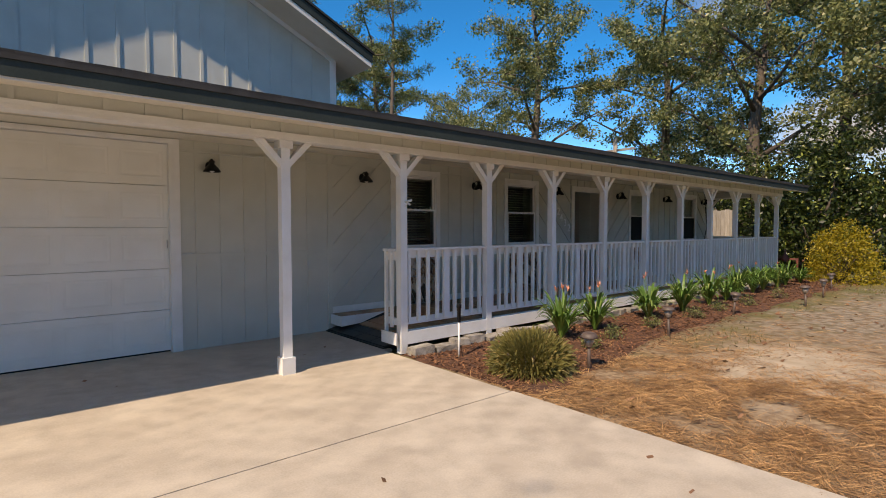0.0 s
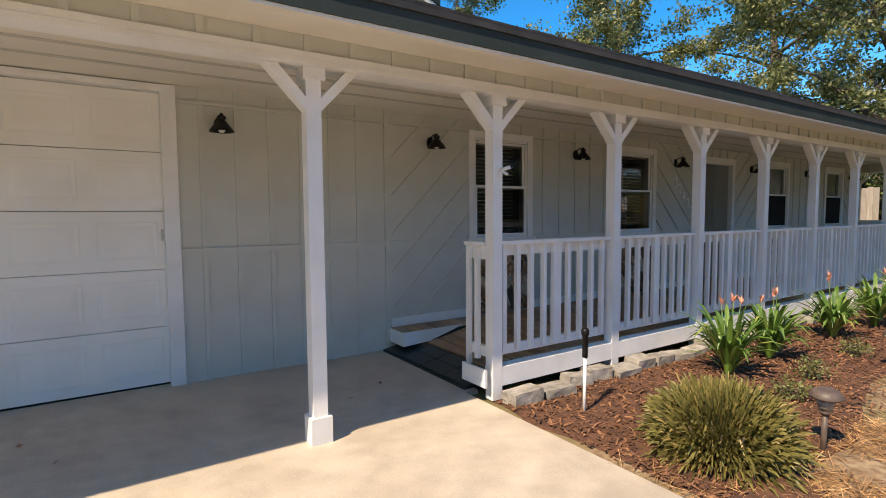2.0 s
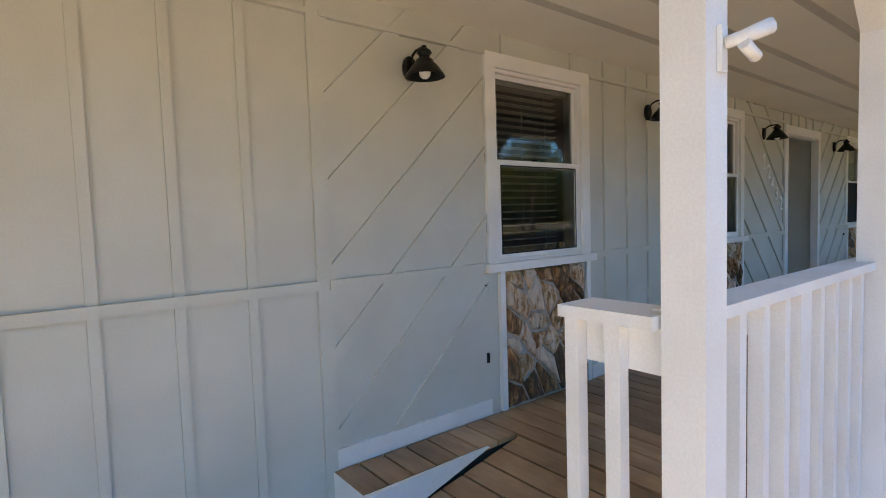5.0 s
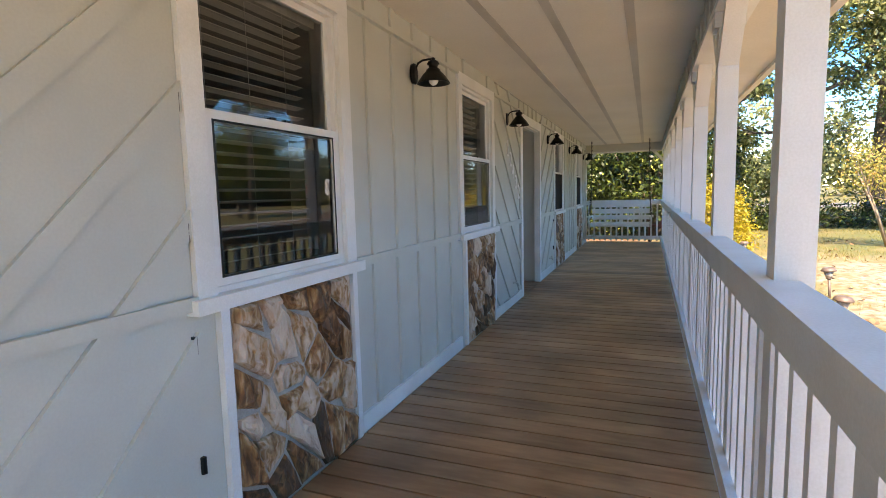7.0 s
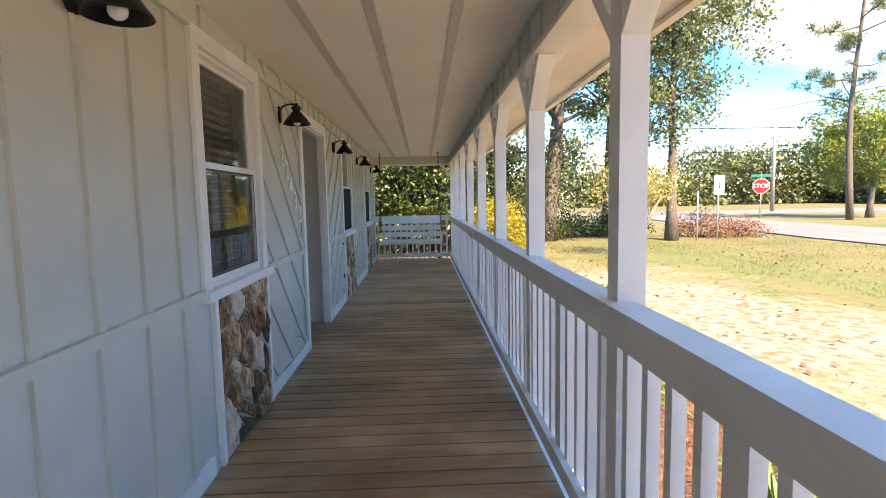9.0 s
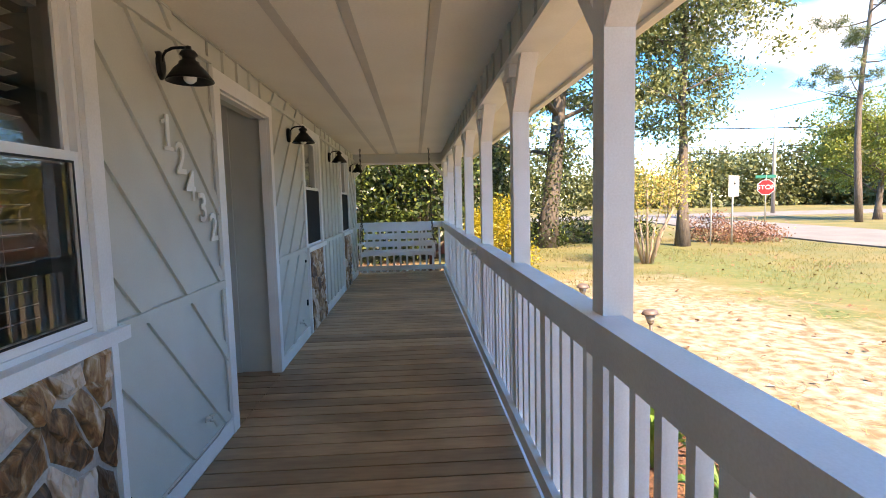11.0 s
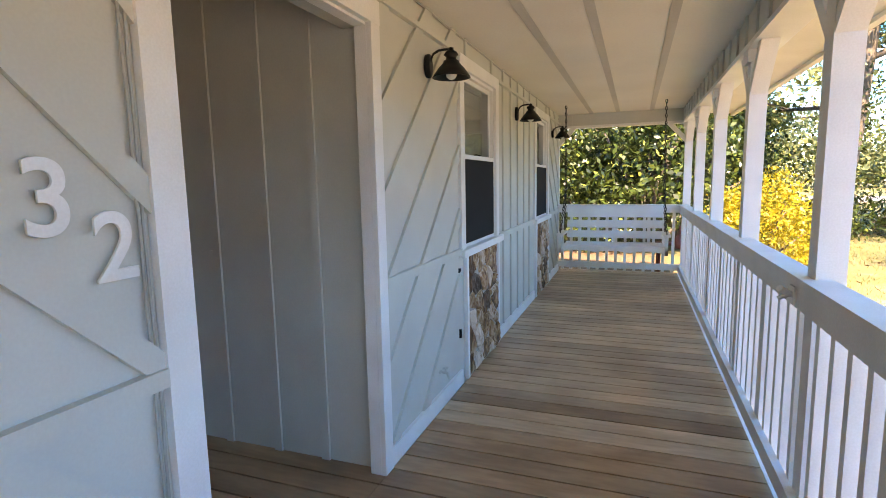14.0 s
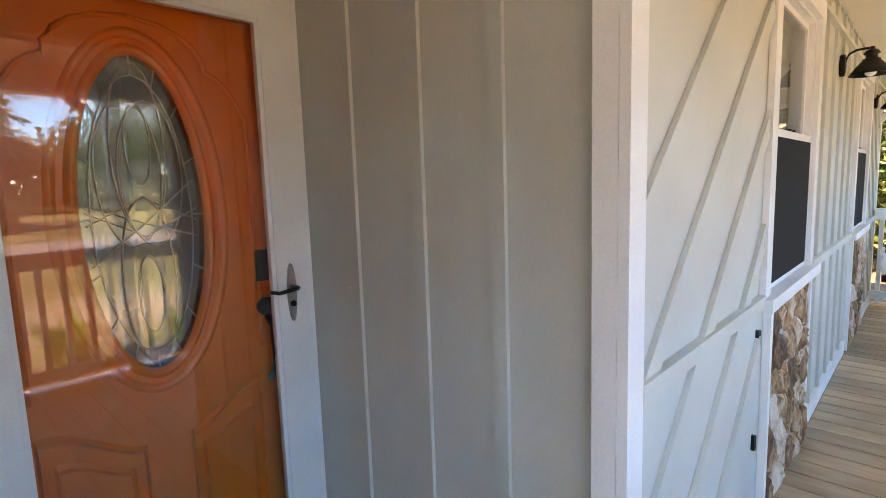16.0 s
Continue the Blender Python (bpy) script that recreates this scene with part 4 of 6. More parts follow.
def rail_bay(x0, x1):
    r = thing("porch_railing", "white wooden porch railing bay with square pickets", "railing", "porch railing bays", at=(x0, POST_Y, -0.012))
    L = x1 - x0
    e = POST_W / 2
    cap = bmesh.new()
    prism(cap, [(0.001, -0.014), (L - 0.001, -0.014), (L - 0.001, e + 0.002), (L + e - 0.0015, e + 0.002), (L + e - 0.0015, 0.094), (-e + 0.0015, 0.094), (-e + 0.0015, e + 0.002), (0.001, e + 0.002)], "z", 0.976, 1.006)
    soften(cap, 0.004)
    part("cap_rail", cap, WHITE, r)
    part("upper_rail", boxes([(-e + 0.001, L + e - 0.001, 0.049, 0.083, 0.885, 0.975)], 0.004), WHITE, r)
    part("lower_rail", boxes([(-e + 0.001, L + e - 0.001, 0.049, 0.083, 0.075, 0.155)], 0.004), WHITE, r)
    n = 9
    thin = mesh_of("picket", boxes([(-0.019, 0.019, 0.008, 0.048, 0.11, 0.9755)], 0.003), WHITE)
    wide = mesh_of("picket", boxes([(-0.045, 0.045, 0.008, 0.048, 0.098, 0.9755)], 0.003), WHITE)
    rng = random.Random(3)
    for k in range(1, n + 1):
        o = new("picket", wide if k == 5 else thin)
        o.parent, o.location = r, (L * (k - 0.5) / n, 0, rng.uniform(-0.008, 0.006))
    return r


h = POST_W / 2
for a, b in zip(POSTS, POSTS[1:]):
    rail_bay(a + h, b - h)


def rail_ends():
    r = tagged(new("porch_railing"), "short white railing return at the head of the ramp", "railing", "porch railing bays")
    r.location = (0.055, 0, -0.022)
    part("cap_rail", boxes([(0.985, 1.13, POST_Y + h + 0.008, -1.445, 0.9795, 1.0095)], 0.006), WHITE, r)
    part("upper_rail", boxes([(1.035, 1.07, -1.707, -1.47, 0.87, 0.976)], 0.004), WHITE, r)
    part("lower_rail", boxes([(1.035, 1.07, -1.707, -1.47, 0.085, 0.17)], 0.004), WHITE, r)
    for y, z in ((-1.475, -0.01), (-1.59, 0.06)):
        part("picket", boxes([(0.999, 1.034, y - 0.02, y + 0.02, z, 0.976)], 0.003), WHITE, r)
    e = tagged(new("porch_railing"), "white railing across the far end of the porch", "railing", "porch railing bays")
    xe = POSTS[-1]
    e.location = (0, 0, -0.012)
    ya, yb = POST_Y + h + 0.002, -0.024
    part("cap_rail", boxes([(xe - 0.075, xe + 0.075, ya + 0.052, yb, 0.976, 1.006)], 0.005), WHITE, e)
    part("upper_rail", boxes([(xe - 0.068, xe - 0.03, ya, yb, 0.895, 0.9755)], 0.004), WHITE, e)
    part("lower_rail", boxes([(xe - 0.066, xe - 0.028, ya, yb, 0.085, 0.17)], 0.004), WHITE, e)
    y = ya + 0.1
    while y < yb - 0.05:
        part("picket", boxes([(xe - 0.027, xe + 0.011, y - 0.019, y + 0.019, 0.05, 0.9755)], 0.003), WHITE, e)
        y += 0.127
    part("end_post", boxes([(xe - 0.04, xe + 0.04, -0.0235, -0.003, 0.1, 2.104)], 0.003), WHITE, e)


rail_ends()


# ---- ground ----
def ground_material():
    m = mat("yard_ground", (0.175, 0.135, 0.052), (0.09, 0.10, 0.03), rough=0.95, scale=0.6, fine=30, bump=0.6, depth=0.02)
    n, l = m.node_tree.nodes, m.node_tree.links
    b = n["Principled BSDF"]
    grass = b.inputs["Base Color"].links[0].from_socket
    co = n.new("ShaderNodeTexCoord")
    sep = n.new("ShaderNodeSeparateXYZ")
    l.new(co.outputs["Object"], sep.inputs[0])
    def blob(cx, cy, rx, ry, soft, scale, wob):
        """An uneven patch: 1 inside, 0 outside."""
        mp = n.new("ShaderNodeMapping")
        mp.inputs["Location"].default_value = (-cx / rx, -cy / ry, 0)
        mp.inputs["Scale"].default_value = (1 / rx, 1 / ry, 0)
        l.new(co.outputs["Object"], mp.inputs["Vector"])
        ln = n.new("ShaderNodeVectorMath")
        ln.operation = "LENGTH"
        l.new(mp.outputs[0], ln.inputs[0])
        no = n.new("ShaderNodeTexNoise")
        no.inputs["Scale"].default_value, no.inputs["Detail"].default_value = scale, 6
        l.new(co.outputs["Object"], no.inputs["Vector"])
        ma = n.new("ShaderNodeMath")
        ma.operation = "MULTIPLY_ADD"
        ma.inputs[1].default_value = wob
        l.new(no.outputs["Fac"], ma.inputs[0])
        l.new(ln.outputs["Value"], ma.inputs[2])
        mr = n.new("ShaderNodeMapRange")
        mr.inputs["From Min"].default_value, mr.inputs["From Max"].default_value = 1 + wob * 0.5 - soft, 1 + wob * 0.5 + soft
        mr.inputs["To Min"].default_value, mr.inputs["To Max"].default_value = 1, 0
        l.new(ma.outputs[0], mr.inputs["Value"])
        return mr.outputs[0]
    def over(under, colours, fac, scale):
        no = n.new("ShaderNodeTexNoise")
        no.inputs["Scale"].default_value, no.inputs["Detail"].default_value = scale, 7
        l.new(co.outputs["Object"], no.inputs["Vector"])
        rp = n.new("ShaderNodeValToRGB")
        rp.color_ramp.elements[0].position, rp.color_ramp.elements[1].position = 0.36, 0.64
        rp.color_ramp.elements[0].color, rp.color_ramp.elements[1].color = (*colours[0], 1), (*colours[1], 1)
        l.new(no.outputs["Fac"], rp.inputs["Fac"])
        mx = n.new("ShaderNodeMixRGB")
        l.new(fac, mx.inputs["Fac"])
        l.new(under, mx.inputs["Color1"])
        l.new(rp.outputs[0], mx.inputs["Color2"])
        return mx.outputs[0]
    c = over(grass, ((0.07, 0.10, 0.025), (0.13, 0.13, 0.04)), blob(15.5, -8.5, 6.0, 1.6, 0.35, 0.9, 2.6), 9.0)
    c = over(c, ((0.06, 0.095, 0.025), (0.12, 0.13, 0.04)), blob(10.2, -6.4, 1.5, 0.7, 0.3, 2.2, 1.8), 12.0)
    c = over(c, ((0.14, 0.10, 0.055), (0.33, 0.275, 0.21)), blob(8.6, -5.2, 5.2, 1.6, 0.4, 1.3, 2.4), 8.0)
    c = over(c, ((0.20, 0.125, 0.07), (0.36, 0.26, 0.16)), blob(2.0, -6.0, 4.2, 3.4, 0.35, 1.6, 1.4), 14.0)
    c = over(c, ((0.38, 0.30, 0.205), (0.48, 0.385, 0.28)), blob(3.8, -4.9, 1.4, 0.8, 0.2, 2.0, 1.5), 4.0)
    c = over(c, ((0.10, 0.055, 0.03), (0.20, 0.12, 0.07)), blob(16.4, 0.6, 2.4, 2.6, 0.2, 1.5, 0.8), 16.0)
    l.new(c, b.inputs["Base Color"])
    return m


GROUND = ground_material()
ASPHALT = mat("worn_asphalt", (0.13, 0.125, 0.12), (0.18, 0.17, 0.165), rough=0.9, scale=0.7, fine=60, bump=0.3)
MULCH = mat("brown_bark_mulch", (0.15, 0.065, 0.036), (0.07, 0.032, 0.02), rough=0.95, scale=11, fine=60, bump=0.9, depth=0.03)
CHIP = mat("mulch_chip", (0.25, 0.115, 0.055), (0.11, 0.05, 0.028), rough=0.9, scale=12, fine=60, bump=0.4, island=0.55)
STRAW = mat("pine_straw", (0.50, 0.29, 0.13), (0.25, 0.13, 0.055), rough=0.8, scale=5, fine=60, bump=0.1, island=0.5)


def grounds():
    bm = bmesh.new()
    def axis(lo, hi, step, far):
        a = [lo + step * i for i in range(int((hi - lo) / step) + 1)]
        pre, post = [], []
        d, v = step * 2, lo
        while v > -far:
            v -= d
            d *= 1.6
            pre.append(max(v, -far))
        d, v = step * 2, hi
        while v < far:
            v += d
            d *= 1.6
            post.append(min(v, far))
        return pre[::-1] + a + post
    xs, ys = axis(-6, 30, 0.5, 900), axis(-16, 4, 0.5, 900)
    grid = []
    for x in xs:
        col = []
        for y in ys:
            z = GROUND_Z - 0.004
            d = max(-y - 3.5, 0)
            if x > 1 and -13 < y < -2 and x < 28:
                z += 0.05 * (noise.noise((x * 0.5, y * 0.5, 3.0))) * min(1, (x - 1) / 2) * min(d, 1)
            z -= 0.03 * min(max(x - 8, 0) / 20, 1)
            col.append(bm.verts.new((x, y, z)))
        grid.append(col)
    for a, b in zip(grid, grid[1:]):
        for k in range(len(ys) - 1):
            bm.faces.new((a[k], b[k], b[k + 1], a[k + 1])).smooth = True
    tagged(new("ground", mesh_of("ground", bm, GROUND)), "dry grass yard with bare sand and pine straw", "ground", kind="structure")

    d = tagged(new("driveway"), "pale sun-bleached concrete driveway slabs", "driveway", kind="structure")
    ex = 1.0
    ys = [0.09, -3.63, -7.5, -11.4, -15.0]
    for a, b in zip(ys, ys[1:]):
        for x0, x1 in ((-3.1, ex - 0.03), (-6.9, -3.11)):
            bm = boxes([(x0, x1 + (0.02 if x1 > 0 and a < -3 else 0), b + 0.006, a - 0.006, -0.4, DRIVE_Z)], 0.006)
            part("slab", bm, CONCRETE, d)
    part("slab", boxes([(ex - 0.029, 1.095, -1.56, -0.003, -0.4, DRIVE_Z - 0.001)], 0.004), CONCRETE, d)
    part("joint_filler", boxes([(-6.9, ex - 0.05, -15, 0.09, -0.41, DRIVE_Z - 0.012)]), MULCH, d)

    # streets
    line = [(-90, -19.5), (8, -17.6), (20, -17.6), (34, -18.9), (45, -20.2)]
    w = 2.8
    z = GROUND_Z + 0.03
    rd = bmesh.new()
    for (xa, ya), (xb, yb) in zip(line, line[1:]):
        lo = [rd.verts.new(p) for p in ((xa, ya - w, z - 0.3), (xb, yb - w, z - 0.3), (xb, yb + w, z - 0.3), (xa, ya + w, z - 0.3))]
        hi = [rd.verts.new((v.co.x, v.co.y, z)) for v in lo]
        rd.faces.new(hi)
        for i in range(4):
            rd.faces.new((lo[i], lo[(i + 1) % 4], hi[(i + 1) % 4], hi[i]))
    box(rd, 42.5, 50.5, -150, 120, z - 0.3, z + 0.006)
    tagged(new("road", mesh_of("road", rd, ASPHALT)), "pale worn asphalt streets meeting at a corner", "road", kind="structure")

    # mulch bed
    bm = bmesh.new()
    nx, ny = 90, 14
    g = []
    for i in range(nx + 1):
        x = 1.03 + (15.2 - 1.03) * i / nx
        edge = -3.45 - 0.35 * math.sin(min(x, 4) * 0.9) + 0.2 * noise.noise((x * 0.8, 1, 7)) + (0.5 if x > 13 else 0) * (x - 13) / 2
        if x < 1.8:
            edge = -3.9
        row = []
        for j in range(ny + 1):
            v = j / ny
            y = -1.60 + (edge + 1.60) * v
            zz = GROUND_Z + 0.018 + 0.02 * noise.noise((x * 2.5, y * 2.5, 0)) - (0.03 if j in (0, ny) else 0) - (0.03 if i in (0, nx) else 0)
            row.append(bm.verts.new((x, y, zz)))
        g.append(row)
    for a, b in zip(g, g[1:]):
        for k in range(ny):
            bm.faces.new((a[k], b[k], b[k + 1], a[k + 1])).smooth = True
    tagged(new("flower_bed", mesh_of("flower_bed", bm, MULCH)), "brown mulch flower bed along the porch", "flower bed", kind="structure")


grounds()


def flakes(name, material, count, place, size, thick, label, category, seed, lean=0.5):
    """Loose small pieces that lie about: chips, needles, blades."""
    rng = np.random.default_rng(seed)
    verts, faces = [], []
    made = 0
    while made < count:
        p = place(rng)
        if p is None:
            continue
        x, y, z = p
        L, w = rng.uniform(*size), rng.uniform(*thick)
        a, tilt = rng.uniform(0, 2 * math.pi), rng.uniform(-lean, lean)
        dx, dy, dz = math.cos(a) * L / 2, math.sin(a) * L / 2, math.sin(tilt) * L / 2
        px, py = -math.sin(a) * w / 2, math.cos(a) * w / 2
        r = rng.uniform(-0.3, 0.3) * w
        k = len(verts)
        zz = z + abs(dz) + 0.004
        verts += [(x - dx - px, y - dy - py, zz - dz - r), (x + dx - px, y + dy - py, zz + dz - r), (x + dx + px, y + dy + py, zz + dz + r), (x - dx + px, y - dy + py, zz - dz + r)]
        faces.append((k, k + 1, k + 2, k + 3))
        made += 1
    me = bpy.data.meshes.new(name)
    me.from_pydata(verts, [], faces)
    me.materials.append(material)
    return tagged(new(name, me), label, category, kind="stuff")


# ---- trees and shrubs ----
OAKLEAF = leaf_mat("oak_leaf", (0.05, 0.073, 0.025), (0.27, 0.29, 0.105), (0.48, 0.44, 0.23), 0.35)
PINELEAF = leaf_mat("pine_needles", (0.06, 0.085, 0.03), (0.13, 0.16, 0.05), (0.2, 0.2, 0.07), 0.2)
HEDGELEAF = leaf_mat("glossy_shrub_leaf", (0.006, 0.013, 0.003), (0.055, 0.085, 0.017), (0.30, 0.33, 0.075), 0.2, 0.4)
HEDGEBRIGHT = leaf_mat("bright_tree_leaf", (0.12, 0.17, 0.03), (0.26, 0.30, 0.06), (0.36, 0.32, 0.07), 0.3)
YELLOWLEAF = leaf_mat("yellow_shrub_leaf", (0.24, 0.19, 0.018), (0.43, 0.33, 0.025), (0.14, 0.19, 0.03), 0.3)
WOODSLEAF = leaf_mat("far_woods_leaf", (0.07, 0.09, 0.035), (0.14, 0.155, 0.055), (0.2, 0.19, 0.075), 0.25)
SPIKELEAF = leaf_mat("strap_leaf", (0.07, 0.16, 0.03), (0.16, 0.28, 0.06), (0.33, 0.36, 0.10), 0.3, 0.4)
BUSHLEAF = leaf_mat("needle_bush_leaf", (0.12, 0.115, 0.033), (0.25, 0.22, 0.07), (0.40, 0.30, 0.12), 0.2)
REDLEAF = leaf_mat("russet_shrub_leaf", (0.16, 0.07, 0.045), (0.28, 0.14, 0.09), (0.22, 0.18, 0.08), 0.2)
BLOOM = leaf_mat("coral_bract", (0.75, 0.26, 0.16), (0.85, 0.42, 0.28), None, 0.3)
GRASSBLADE = leaf_mat("grass_blade", (0.13, 0.14, 0.04), (0.26, 0.22, 0.08), (0.36, 0.28, 0.12), 0.3)


def leaf_mesh(name, centres, spread, per, size, material, seed, flat=1.0, droop=0.0, ratio=0.5):
    """Many small folded leaves round the given centres."""
    rng = np.random.default_rng(seed)
    c = np.repeat(np.asarray(centres, float), per, axis=0)
    n = len(c)
    off = rng.normal(0, 1, (n, 3)) * (spread * np.array([1, 1, flat]))
    p = c + off
    d = rng.normal(0, 1, (n, 3))
    d[:, 2] -= droop
    d /= np.linalg.norm(d, axis=1, keepdims=True)
    u = np.cross(d, rng.normal(0, 1, (n, 3)))
    u /= np.linalg.norm(u, axis=1, keepdims=True) + 1e-9
    s = rng.uniform(size[0], size[1], (n, 1))
    w = s * ratio
    v = np.stack([p, p + d * s * 0.5 + u * w * 0.5, p + d * s, p + d * s * 0.5 - u * w * 0.5], 1).reshape(-1, 3)
    f = np.arange(4 * n).reshape(-1, 4)
    me = bpy.data.meshes.new(name)
    me.from_pydata(v.tolist(), [], f.tolist())
    me.materials.append(material)
    return me


def tree(base, height, crown_from, radius, trunk_r, seed, label, leaf=OAKLEAF, bark=BARK, limbs=9, subs=5, per=78, size=(0.13, 0.26), spread=0.42, lean=(0, 0), ivy=0, category="tree", name="oak_tree", flat=0.7, up=0.5):
    """A tapered trunk with limbs and twigs, and leaves in uneven clumps at the twigs."""
    rng = random.Random(seed)
    t = thing(name, label, category, "yard trees", at=base)
    bm = bmesh.new()
    n = 9
    axis = []
    wob = [0, 0]
    for i in range(n + 1):
        u = i / n
        wob[0] += rng.uniform(-0.12, 0.12)
        wob[1] += rng.uniform(-0.12, 0.12)
        axis.append(Vector((lean[0] * u * height + wob[0] * u * 2, lean[1] * u * height + wob[1] * u * 2, u * height * 0.92 - (0.15 if i == 0 else 0))))
    tube(bm, axis, [trunk_r * (1.45 if i == 0 else 1.0) * (1 - 0.82 * i / n) for i in range(n + 1)], 9)
    tips = []
    for k in range(limbs):
        u = crown_from / height + (0.97 - crown_from / height) * (k + rng.random() * 0.8) / limbs
        i = min(int(u / 0.92 * n * 0.92), n - 1)
        s = axis[i].lerp(axis[i + 1], rng.random())
        a = k * 2.4 + rng.uniform(-0.5, 0.5)
        rr = radius * (1.0 - 0.55 * max(u - 0.4, 0)) * rng.uniform(0.65, 1.1)
        e = s + Vector((math.cos(a) * rr, math.sin(a) * rr, rr * rng.uniform(up * 0.3, up * 1.4)))
        m1 = s.lerp(e, 0.35) + Vector((rng.uniform(-0.3, 0.3), rng.uniform(-0.3, 0.3), rng.uniform(0, 0.5)))
        m2 = s.lerp(e, 0.7) + Vector((rng.uniform(-0.4, 0.4), rng.uniform(-0.4, 0.4), rng.uniform(-0.1, 0.4)))
        r0 = trunk_r * 0.36 * (1 - 0.5 * u)
        tube(bm, [s, m1, m2, e], [r0, r0 * 0.7, r0 * 0.42, r0 * 0.12], 6)
        tips.append(e)
        for q in range(subs):
            f = rng.uniform(0.35, 0.95)
            o = m1.lerp(m2, (f - 0.35) / 0.35) if f < 0.7 else m2.lerp(e, (f - 0.7) / 0.3)
            g = o + Vector((rng.gauss(0, 1), rng.gauss(0, 1), rng.gauss(0.15, 0.7))) * radius * 0.27
            tube(bm, [o, o.lerp(g, 0.5) + Vector((0, 0, 0.1)), g], [r0 * 0.28, r0 * 0.18, r0 * 0.06], 4)
            tips += [g, o.lerp(g, 0.6)]
    part("trunk", bm, bark, t)
    cr = new("crown", leaf_mesh("crown", tips, spread * 0.68, int(per * 2.0), (size[0] * 0.85, size[1] * 0.9), leaf, seed, flat))
    cr.parent = t
    if ivy:
        pts = [axis[0].lerp(axis[3], rng.random() ** 1.3) + Vector((rng.gauss(0, trunk_r * 1.3), rng.gauss(0, trunk_r * 1.3), 0.1)) for _ in range(ivy)]
        iv = new("ivy", leaf_mesh("ivy", pts, 0.16, 14, (0.07, 0.14), HEDGELEAF, seed + 1))
        iv.parent = t
    return t


def pine(base, height, seed, label, bare=0.5, trunk_r=0.2, radius=2.6, per=60):
    """A straight trunk with thin level limbs and tufts of needles."""
    rng = random.Random(seed)
    t = thing("pine_tree", label, "tree", "yard trees", at=base)
    bm = bmesh.new()
    axis = [Vector((0.15 * math.sin(i * 0.9 + seed), 0.15 * math.cos(i * 0.7 + seed) - 0.15, height * i / 8 - (0.2 if i == 0 else 0))) for i in range(9)]
    tube(bm, axis, [trunk_r * (1 - 0.8 * i / 8) for i in range(9)], 8)
    tips = []
    for k in range(20):
        u = bare + (1 - bare) * (k + rng.random()) / 20
        i = min(int(u * 8), 7)
        s = axis[i].lerp(axis[i + 1], u * 8 - i)
        a = k * 2.4 + rng.uniform(-0.4, 0.4)
        rr = radius * (1.15 - u * 0.75) * rng.uniform(0.5, 1.1)
        e = s + Vector((math.cos(a) * rr, math.sin(a) * rr, rr * rng.uniform(-0.1, 0.45)))
        m = s.lerp(e, 0.5) + Vector((0, 0, -0.1))
        tube(bm, [s, m, e], [0.05, 0.035, 0.012], 5)
        for f in (0.6, 0.75, 0.9, 1.0):
            o = s.lerp(e, f)
            g = o + Vector((rng.gauss(0, 0.4), rng.gauss(0, 0.4), rng.uniform(0.05, 0.4)))
            tube(bm, [o, g], [0.014, 0.006], 4)
            tips.append(g)
    tips.append(axis[-1])
    part("trunk", bm, BARK, t)
    cr = new("crown", leaf_mesh("crown", tips, 0.13, per, (0.25, 0.5), PINELEAF, seed, 0.8, ratio=0.08))
    cr.parent = t
    return t


def shrub(name, base, rx, ry, h, seed, label, leaf, count, size, twig=BARK, ratio=0.5, per=10, spread=0.14, category="shrub", low=0.06, hollow=0.35):
    """Stems from one foot, leaves in clumps through an uneven dome."""
    rng = random.Random(seed)
    t = thing(name, label, category, "shrubs", at=base)
    bm = bmesh.new()
    pts = []
    for k in range(count):
        a, u = rng.uniform(0, 2 * math.pi), rng.random()
        el = math.asin(min(1, low + (1 - low) * u))
        r = (hollow + (1 - hollow) * rng.random() ** 0.5)
        bump = 1 + 0.22 * noise.noise((math.cos(a) * 2 + seed, math.sin(a) * 2, el * 2))
        pts.append(Vector((math.cos(a) * math.cos(el) * rx * r * bump, math.sin(a) * math.cos(el) * ry * r * bump, h * math.sin(el) * r * bump + 0.03)))
    for p in pts[:: max(1, count // 26)]:
        m = Vector((p.x * 0.4, p.y * 0.4, p.z * 0.55))
        tube(bm, [Vector((p.x * 0.08, p.y * 0.08, -0.05)), m, p], [0.02 * h, 0.013 * h, 0.004 * h], 5)
    part("stem", bm, twig, t)
    me = leaf_mesh("foliage", pts, spread, per, size, leaf, seed, ratio=ratio)
    o = new("foliage", me)
    o.parent = t
    return t


GZ = GROUND_Z - 0.01
tree((20.45, -10.0, GZ - 0.03), 11.5, 4.2, 3.6, 0.19, 11, "slender live oak with a grey-green open crown", limbs=13, subs=6, per=78, size=(0.10, 0.2), spread=0.45)
tree((21.6, -5.7, GZ - 0.03), 13, 4.0, 5.0, 0.33, 12, "large leaning oak with ivy up its trunk", limbs=14, subs=6, per=72, lean=(0.0, -0.09), ivy=190)
tree((25.2, -9.5, GZ - 0.03), 15, 5.5, 4.5, 0.33, 13, "tall oak with a rough dark trunk", limbs=13, subs=6, per=66, ivy=50)
tree((28.0, -5.0, GZ - 0.03), 14, 4.5, 5.0, 0.4, 14, "tall shaded oak beyond the hedge", limbs=12, subs=6, per=72)
tree((22.0, 2.0, GZ), 13.0, 3.5, 5.4, 0.4, 15, "broad oak rising behind the hedge", limbs=14, subs=7, per=84)
tree((27.0, 8.0, GZ), 15.0, 4.0, 5.4, 0.4, 16, "broad oak behind the house", limbs=14, subs=7, per=84)
tree((21.0, 13.0, GZ), 15.5, 4.5, 4.4, 0.36, 17, "oak behind the house, sky showing through", limbs=13, subs=6, per=78)
